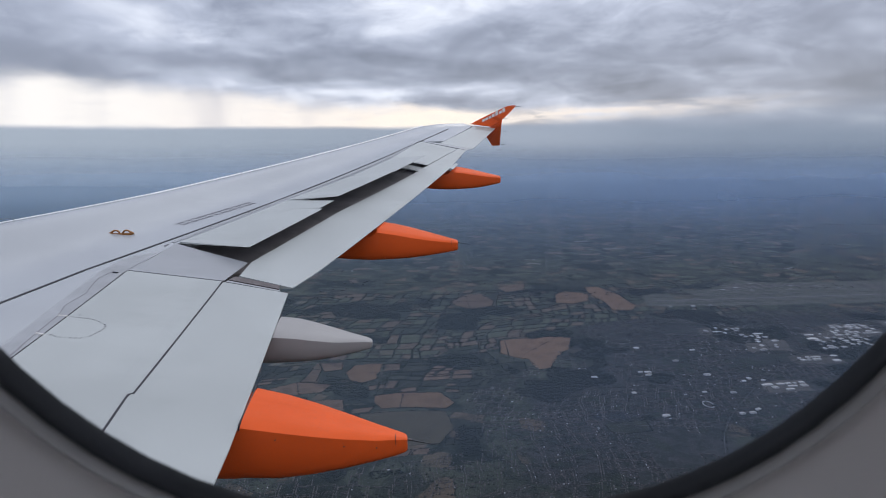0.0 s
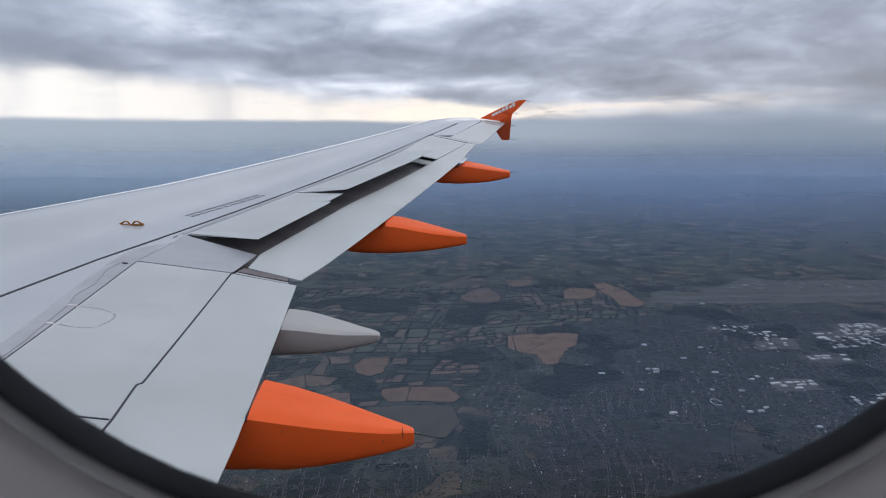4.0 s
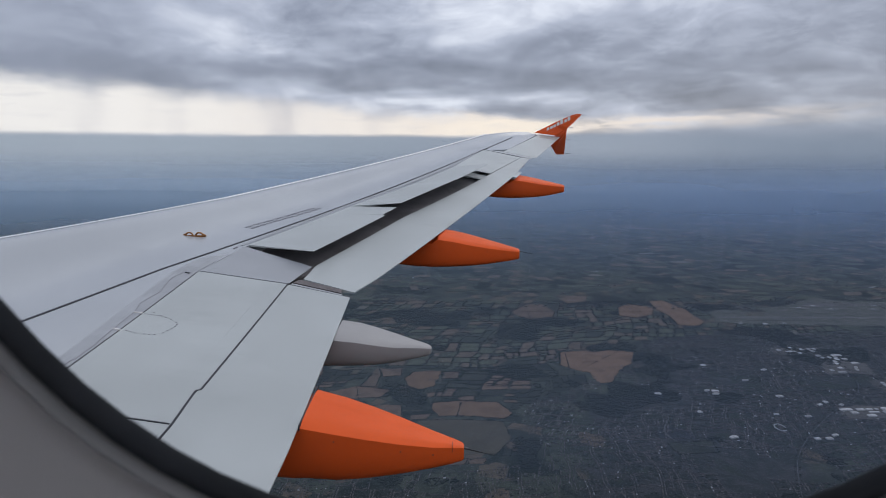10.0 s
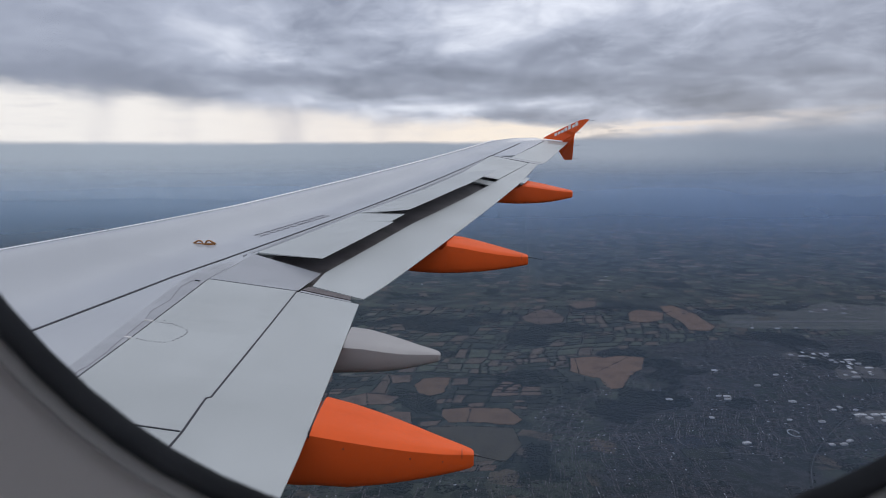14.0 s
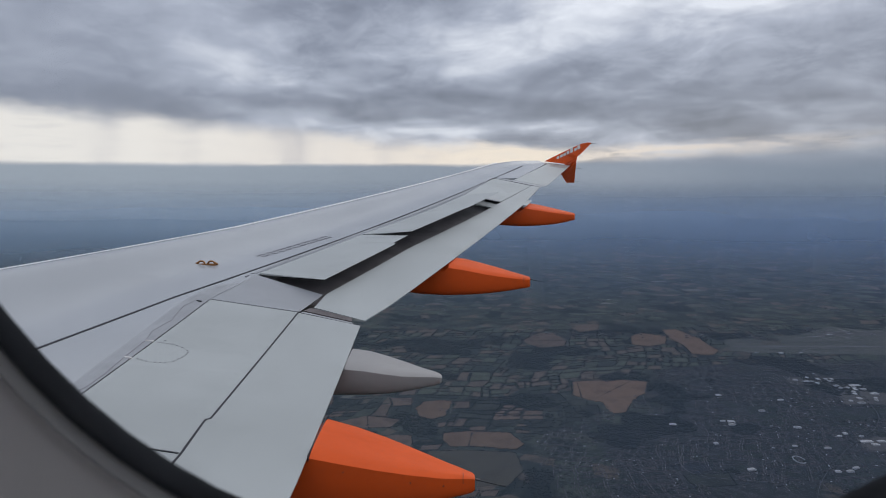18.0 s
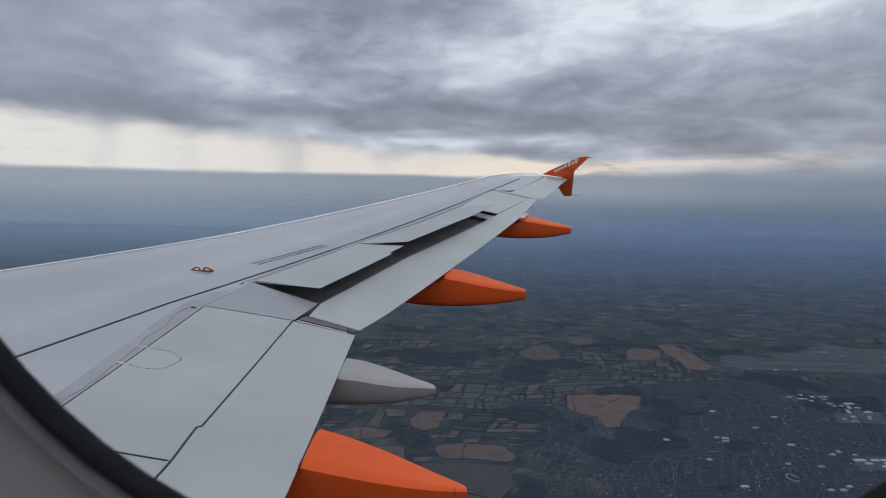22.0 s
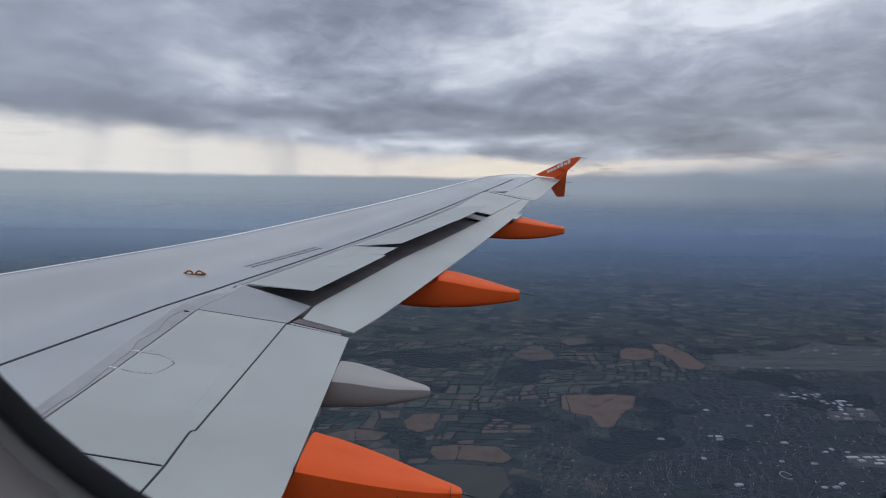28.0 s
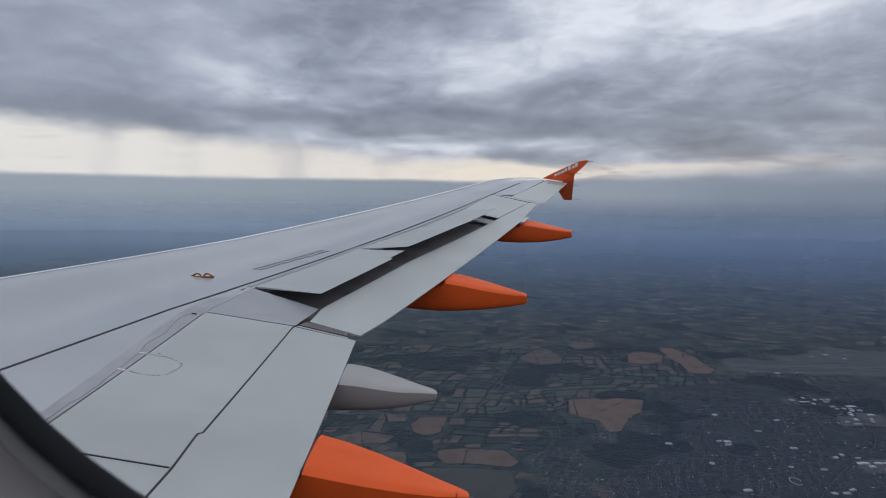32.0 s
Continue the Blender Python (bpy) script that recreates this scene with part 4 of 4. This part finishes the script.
TAKEN.append([(458, 1097), (482, 1180), (731, 1310), (1100, 1280), (1180, 1180), (1000, 1098), (715, 1087)])
land_object("runway", slab([(475, 1128), (1120, 1150), (1120, 1157), (475, 1135)], 0.60), M_ROAD, "pale grey runway across the airfield", "runway")
land_object("apron", slab(roughen([(640, 1190), (700, 1258), (860, 1248), (1010, 1240), (1000, 1190)], random.Random(8), 12, 3.0), 0.50), M_YARD, "pale concrete apron beside terminal buildings", "apron")
for k, (x0, x1, y0, y1, w) in enumerate(((490, 1100, 1158, 1178, 2.5), (560, 640, 1130, 1205, 2.2), (700, 760, 1134, 1215, 2.2), (860, 900, 1140, 1220, 2.2), (520, 980, 1112, 1124, 1.6))):
    land_object("taxiway", slab([(x0, y0), (x1, y1), (x1 - 0.5, y1 + w), (x0 - 0.5, y0 + w)], 0.58), M_YARD, "pale concrete taxiway across the airfield grass", "taxiway", "taxiways")
for k in range(16):
    r = random.Random(60 + k)
    x, y = r.uniform(500, 1000), r.uniform(1100, 1200)
    land_object("field", slab(roughen([(x, y), (x + r.uniform(20, 60), y + 3), (x + r.uniform(25, 60), y + r.uniform(10, 22)), (x + 6, y + r.uniform(10, 18))], r, 8, 2.0), 0.45), M_GRASS if k % 3 else M_STUBBLE, "mown grass on the airfield", "field", "airfield grass")
land_object("lake", slab(roughen([(221, 655), (240, 666), (260, 662), (262, 642), (240, 634), (222, 640)], random.Random(4), 5, 1.2), 0.15), M_WATER, "dark lake among suburbs", "lake")

# parcels: split the plain again and again, then bend the grid
TOWN = [(-280, 400), (-270, 545), (-40, 560), (58, 578), (70, 600), (92, 723), (160, 775), (274, 975), (442, 1030), (700, 1055), (1200, 1060), (1200, 400)]


def bent(x, y):
    u = x + 26 * noise.noise(Vector((x * 0.006, y * 0.006, 3))) + 7 * noise.noise(Vector((x * 0.025, y * 0.025, 5)))
    v = y + 26 * noise.noise(Vector((x * 0.006, y * 0.006, 8))) + 7 * noise.noise(Vector((x * 0.025, y * 0.025, 2)))
    return u + 0.22 * (v - 900), v + 0.10 * u


def parcels(x0, x1, y0, y1, r, most, least):
    """Rectangles from repeated splits."""
    w, h = x1 - x0, y1 - y0
    if w < least * 1.3 and h < least * 1.3 or (w < most and h < most and r.random() < 0.45):
        return [(x0, x1, y0, y1)]
    f = r.uniform(0.36, 0.64)
    if w * r.uniform(0.75, 1.25) > h:
        return parcels(x0, x0 + w * f, y0, y1, r, most, least) + parcels(x0 + w * f, x1, y0, y1, r, most, least)
    return parcels(x0, x1, y0, y0 + h * f, r, most, least) + parcels(x0, x1, y0 + h * f, y1, r, most, least)


def woody(x, y):
    """Over 0 where woods stand."""
    return noise.noise(Vector((x * 0.010, y * 0.012, 1.5))) + 0.45 * noise.noise(Vector((x * 0.032, y * 0.032, 6.5))) - 0.24


rng = random.Random(11)
HEDGES, far, single = [], ([], []), 0
for x0, x1, y0, y1 in sorted(parcels(-620, 620, 470, 1250, rng, 38, 16), key=lambda p: p[2]):
    ins = rng.uniform(0.8, 1.9)
    quad = [bent(x0 + ins, y0 + ins), bent(x1 - ins, y0 + ins), bent(x1 - ins, y1 - ins), bent(x0 + ins, y1 - ins)]
    mx, my = sum(p[0] for p in quad) / 4, sum(p[1] for p in quad) / 4
    if inside(mx, my, TOWN) or taken(mx, my, 9) or any(taken(*p) for p in quad) or woody(mx, my) > -0.02:
        continue
    HEDGES += list(zip(quad, quad[1:] + quad[:1]))
    brown = noise.noise(Vector((mx * 0.012, my * 0.012, 7))) + rng.uniform(-0.4, 0.4) > 0.36 - 0.42 * math.exp(-((mx + 10) / 130) ** 2 - ((my - 690) / 110) ** 2)
    shape = slab(roughen(quad, rng, 5, 1.0), 0.15 + 0.05 * rng.random())
    if single < 280 and abs(mx) < 0.62 * my and my > 560:
        land_object("field", shape, M_TAN if brown else M_STUBBLE if rng.random() < 0.10 else M_GRASS, "small bare brown field between dark hedges" if brown else "small dull green pasture between dark hedges", "field", "fields")
        single += 1
    else:
        o = len(far[0])
        far[0].extend(shape[0])
        far[1].extend(tuple(i + o for i in q) for q in shape[1])

# far fields, long and thin in the haze
for k in range(900):
    y = 1230 + 2300 * rng.random() ** 1.6
    x = rng.uniform(-0.55, 0.85) * y
    if taken(x, y, 30) or woody(x * 0.6, y * 0.6) > 0.05:
        continue
    w, l = rng.uniform(14, 46) * y / 1500, rng.uniform(14, 40) * y / 1500
    quad = [(x, y), (x + w, y + rng.uniform(-8, 8)), (x + w + rng.uniform(-15, 15), y + l), (x + rng.uniform(-15, 15), y + l + rng.uniform(-8, 8))]
    shape = slab(roughen(quad, rng, 14, 1.5), 0.2 + 0.25 * rng.random())
    o = len(far[0])
    far[0].extend(shape[0])
    far[1].extend(tuple(i + o for i in q) for q in shape[1])
me = bpy.data.meshes.new("far_fields")
me.from_pydata(far[0], [], far[1])
me.materials.append(M_PATCH)
tagged(new("far_fields", me), "distant brown and green fields fading into haze", "fields", kind="stuff")


# roads
def road(points, w, label):
    rings = []
    for i, p in enumerate(points):
        a, b = points[max(0, i - 1)], points[min(len(points) - 1, i + 1)]
        l = math.dist(a, b)
        nx, ny = -(b[1] - a[1]) / l * w / 2, (b[0] - a[0]) / l * w / 2
        g = lie_of(*p)
        rings.append([(p[0] + nx, p[1] + ny, g - 0.5), (p[0] + nx, p[1] + ny, g + 0.4), (p[0] - nx, p[1] - ny, g + 0.4), (p[0] - nx, p[1] - ny, g - 0.5)])
    return land_object("road", loft(rings), M_ROAD, label, "road", kind="structure")


def curve(points, k=8):
    out = []
    for i in range(len(points) - 1):
        p0, p1, p2, p3 = (Vector(points[max(0, min(len(points) - 1, i + q))]) for q in (-1, 0, 1, 2))
        for s in range(k):
            t = s / k
            out.append(tuple(0.5 * (2 * p1 + (p2 - p0) * t + (2 * p0 - 5 * p1 + 4 * p2 - p3) * t * t + (3 * p1 - p0 - 3 * p2 + p3) * t ** 3)))
    return out + [tuple(points[-1])]


BYPASS = curve([(250, 700), (244, 683), (233, 661), (233, 640), (246, 626), (275, 620), (340, 612)])
road(BYPASS, 1.1, "pale curving bypass at the edge of town")
MAIN = [curve([(300, 500), (345, 600), (420, 690), (520, 790), (560, 920), (600, 1085)]), curve([(95, 700), (200, 735), (300, 728), (420, 770), (560, 800), (800, 870)])]
for line in MAIN:
    road(line, 0.3, "grey main road through the town")

# warehouses with shallow pitched roofs


def shed(x, y, w, l, h, turn, group):
    t = thing("warehouse", (x, y, lie_of(x, y) + 0.1), "white-roofed warehouse on an industrial estate", "building", group)
    t.rotation_euler = (0, 0, turn)
    wv = box(-w / 2, w / 2, -l / 2, l / 2, 0, h)
    rv = [(-w / 2 - .2, -l / 2 - .2, h), (w / 2 + .2, -l / 2 - .2, h), (w / 2 + .2, l / 2 + .2, h), (-w / 2 - .2, l / 2 + .2, h), (0, -l / 2 - .2, h + .04 * w), (0, l / 2 + .2, h + .04 * w)]
    rf = [(0, 1, 2, 3), (0, 3, 5, 4), (1, 4, 5, 2), (0, 4, 1), (3, 2, 5)]
    for nm, sh, mt in (("wall", wv, M_SHEDW), ("roof", (rv, rf), M_SHED)):
        ob = mesh_object(nm, sh[0], sh[1], mt)
        ob.parent = t
    return t


rng = random.Random(23)
# the estate: blocks of sheds along streets, with gaps and yards
ESTATE = [(485, 925, 60, 26, 9), (515, 845, 55, 75, 15), (620, 845, 90, 70, 32), (680, 905, 80, 50, 24), (790, 915, 70, 60, 16), (550, 790, 60, 24, 8), (655, 775, 70, 22, 12), (455, 700, 50, 24, 9), (520, 655, 70, 22, 10)]
for x0, y0, w, d, k in ESTATE:
    land_object("yard", slab(roughen([(x0 - 6, y0 - 6), (x0 + w + 4, y0 - 4), (x0 + w + d * 0.3 + 6, y0 + d + 6), (x0 + d * 0.3 - 6, y0 + d + 4)], rng, 9, 2.5), 0.15), M_YARD, "grey concrete yard between warehouses", "yard", "yards")
    done, tries = [], 0
    while len(done) < k and tries < 400:
        tries += 1
        v = round(rng.random() * d / 9) * 9
        u = rng.random() * w
        sw, sl = rng.choice((4, 5, 7, 10, 14)) * rng.uniform(0.8, 1.2), rng.uniform(3.0, 6.0)
        if any(abs(v - b) < 5 and abs(u - a) < (sw + c) / 2 + 1.5 for a, b, c in done):
            continue
        done.append((u, v, sw))
        shed(x0 + u + 0.3 * v, y0 + v + 0.10 * u, sw, sl, rng.uniform(0.9, 1.5), 0.10 + rng.uniform(-0.03, 0.03), "industrial estate")
for x, y in [(440, 735), (452, 742), (462, 730), (410, 700), (398, 643), (412, 648), (480, 592), (491, 598), (501, 590), (515, 602), (535, 596), (440, 600), (555, 590), (326, 765), (333, 771), (320, 772), (300, 640), (385, 640), (500, 1090), (540, 1092), (580, 1094), (660, 1210), (700, 1225), (740, 1235), (780, 1228), (820, 1232), (870, 1222), (900, 1205), (720, 1200), (800, 1205), (405, 760), (430, 852), (350, 872), (385, 812), (372, 705), (290, 705), (255, 760)]:
    shed(x + rng.uniform(-3, 3), y + rng.uniform(-3, 3), rng.uniform(4, 9), rng.uniform(2.5, 5), rng.uniform(1.0, 1.6), rng.uniform(0, 0.4), "scattered sheds")
# white ring of a small stadium by the park
ring = [[(361 + (5 + o) * math.cos(2 * math.pi * k / 20), 668 + (8 + o) * math.sin(2 * math.pi * k / 20), lie_of(361, 668) + z) for o, z in ((0, -0.3), (0, 0.9), (1.0, 1.1), (1.0, -0.3))] for k in range(18)]
land_object("stadium", loft(ring), M_SHED, "small pale ring-shaped stand in a park", "building")


def scatter(name, mat, label, category, spots, maker):
    verts, faces = [], []
    for s in spots:
        v, f = maker(*s)
        o = len(verts)
        verts += v
        faces += [tuple(i + o for i in q) for q in f]
    me = bpy.data.meshes.new(name)
    me.from_pydata(verts, [], faces)
    me.materials.append(mat)
    return tagged(new(name, me), label, category, kind="stuff")


def hut(x, y, w, l, h, t):
    c, s, g = math.cos(t), math.sin(t), lie_of(x, y)
    base = [(-w, -l), (w, -l), (w, l), (-w, l)]
    v = [(x + c * a - s * b, y + s * a + c * b, z) for z in (g - 0.5, g + 0.45 + h) for a, b in base] + [(x + c * a, y + s * a, g + 0.80 + h) for a in (-w, w)]
    return v, [(0, 1, 5, 4), (1, 2, 6, 5), (2, 3, 7, 6), (3, 0, 4, 7), (4, 5, 9, 8), (6, 7, 8, 9), (5, 6, 9), (7, 4, 8)]


# the town: blocks with houses along their streets and trees in the gardens
rng = random.Random(31)
huts, trees = [], []
for x0, x1, y0, y1 in parcels(-300, 1120, 390, 1010, rng, 30, 13):
    c = bent((x0 + x1) / 2, (y0 + y1) / 2)
    if not inside(c[0], c[1], TOWN) or taken(c[0], c[1], 4) or c[0] > 80 + 0.85 * c[1] or c[1] < 420:
        continue
    if any(a < c[0] < a + w + 20 and b - 4 < c[1] < b + d + 6 for a, b, w, d, k in ESTATE):
        continue
    open_ground = noise.noise(Vector((c[0] * 0.013, c[1] * 0.013, 12))) > 0.36 or woody(*c) > 0.0
    if open_ground:
        continue
    dense = noise.noise(Vector((c[0] * 0.02, c[1] * 0.02, 15)))
    for side in range(4):
        ends = [((x0, y0), (x1, y0)), ((x1, y1), (x0, y1)), ((x0, y1), (x0, y0)), ((x1, y0), (x1, y1))][side]
        length = math.dist(*ends)
        s = rng.uniform(0.5, 1.5)
        while s < length - 1.0:
            f = s / length
            x, y = ends[0][0] + (ends[1][0] - ends[0][0]) * f, ends[0][1] + (ends[1][1] - ends[0][1]) * f
            x, y = x + (1.4 if side == 2 else -1.4 if side == 3 else 0), y + (1.4 if side == 0 else -1.4 if side == 1 else 0)
            p, q = bent(x, y), bent(x + 0.5 * (side < 2), y + 0.5 * (side > 1))
            w = rng.choice((0.55, 0.6, 0.75, 1.3))
            if rng.random() < 0.72 + 0.3 * dense:
                huts.append((*p, w, rng.uniform(0.40, 0.58), rng.uniform(-0.25, 0.25), math.atan2(q[1] - p[1], q[0] - p[0])))
            s += 2 * w + rng.choice((0.25, 0.5, 1.2))
    for _ in range(int((x1 - x0) * (y1 - y0) * 0.045)):
        p = bent(rng.uniform(x0 + 2, x1 - 2), rng.uniform(y0 + 2, y1 - 2))
        trees.append((*p, rng.uniform(0.6, 1.7), rng.uniform(-0.3, 0.5)))
for x0, y0 in ((-95, 660), (-20, 800), (60, 900), (-150, 900), (-60, 1010), (90, 1090), (20, 1000), (120, 870)):
    for _ in range(12):
        huts.append((x0 + rng.gauss(0, 7), y0 + rng.gauss(0, 4), rng.uniform(0.6, 1.3), rng.uniform(0.5, 0.8), 0.2, rng.uniform(0, 3)))
for k in range(70):
    y0 = 1200 + 1700 * rng.random() ** 1.5
    x0 = rng.uniform(-0.5, 0.85) * y0
    for _ in range(rng.randint(4, 22)):
        huts.append((x0 + rng.gauss(0, 22), y0 + rng.gauss(0, 8), rng.uniform(1.2, 3.2), rng.uniform(0.8, 1.8), 0.8, rng.uniform(-0.3, 0.3)))
scatter("houses", M_HOUSE, "rows of small brick houses with tiled roofs", "houses", huts, hut)


def clump(x, y, r, h):
    k, g = 6, lie_of(x, y)
    t = (x * 13.7 + y * 7.1) % 6.28
    v = [(x + r * math.cos(t + 6.283 * i / k) * (0.75 + 0.25 * ((i * 7) % 3)), y + r * math.sin(t + 6.283 * i / k) * (0.75 + 0.25 * ((i * 5) % 3)), g - 0.4) for i in range(k)]
    v += [(x + 0.7 * r * math.cos(t + .4 + 6.283 * i / k), y + 0.7 * r * math.sin(t + .4 + 6.283 * i / k), g + (h + 0.35) * (0.6 + 0.08 * ((i * 3) % 4))) for i in range(k)] + [(x, y, g + h + 0.35)]
    return v, [(i, (i + 1) % k, k + (i + 1) % k, k + i) for i in range(k)] + [(k + i, k + (i + 1) % k, 2 * k) for i in range(k)]


# woods follow the rise of the land; copses in the parks of the town
rng = random.Random(41)
tries = 0
while tries < 190000:
    tries += 1
    y = rng.uniform(430, 1250)
    x = rng.uniform(-0.6, 0.9) * y
    if woody(x, y) > 0.02 * rng.random() and not taken(x, y):
        if inside(x, y, TOWN) and woody(x, y) < 0.06:
            continue
        trees.append((x, y, rng.uniform(1.1, 2.0) * y / 850, rng.uniform(0.3, 0.9)))
for p, q in HEDGES + EDGES:
    if rng.random() < 0.10:
        continue
    bushy = rng.uniform(0.35, 0.85)
    k = int(math.dist(p, q) / 1.1)
    for i in range(k):
        if rng.random() < bushy:
            f = (i + rng.random()) / k
            big = rng.random() < 0.12
            trees.append((p[0] + (q[0] - p[0]) * f + rng.gauss(0, 0.45), p[1] + (q[1] - p[1]) * f + rng.gauss(0, 0.45), rng.uniform(1.1, 2.0) if big else rng.uniform(0.5, 1.05), rng.uniform(0.5, 0.9) if big else rng.uniform(0.2, 0.5)))
for line in MAIN + [BYPASS]:
    for p, q in zip(line, line[1:]):
        for i in range(int(math.dist(p, q) / 2.5)):
            f, o = rng.random(), rng.choice((-1.8, 1.8))
            trees.append((p[0] + (q[0] - p[0]) * f + o, p[1] + (q[1] - p[1]) * f - o * 0.5, rng.uniform(0.6, 1.2), rng.uniform(0.2, 0.7)))
scatter("woodland", M_TREES, "dark woods and hedgerow trees seen from the air", "trees", trees, clump)

# added see-through sheets with painted haze and distant rain, between here and the horizon
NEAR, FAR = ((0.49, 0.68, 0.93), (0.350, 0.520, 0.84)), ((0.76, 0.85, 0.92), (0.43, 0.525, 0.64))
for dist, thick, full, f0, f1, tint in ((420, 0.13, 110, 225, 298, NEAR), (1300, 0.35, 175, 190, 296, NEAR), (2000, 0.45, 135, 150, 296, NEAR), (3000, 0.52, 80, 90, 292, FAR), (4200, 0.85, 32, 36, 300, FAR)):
    mat = veil_material("painted_haze", thick, 0.0, full, f0, f1, *tint)
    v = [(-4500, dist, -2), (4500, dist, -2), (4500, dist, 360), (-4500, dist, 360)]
    tagged(mesh_object("backdrop_haze", v, [(0, 1, 2, 3)], mat), "blue-grey sheet with haze painted on it, before the horizon", "haze", kind="structure")
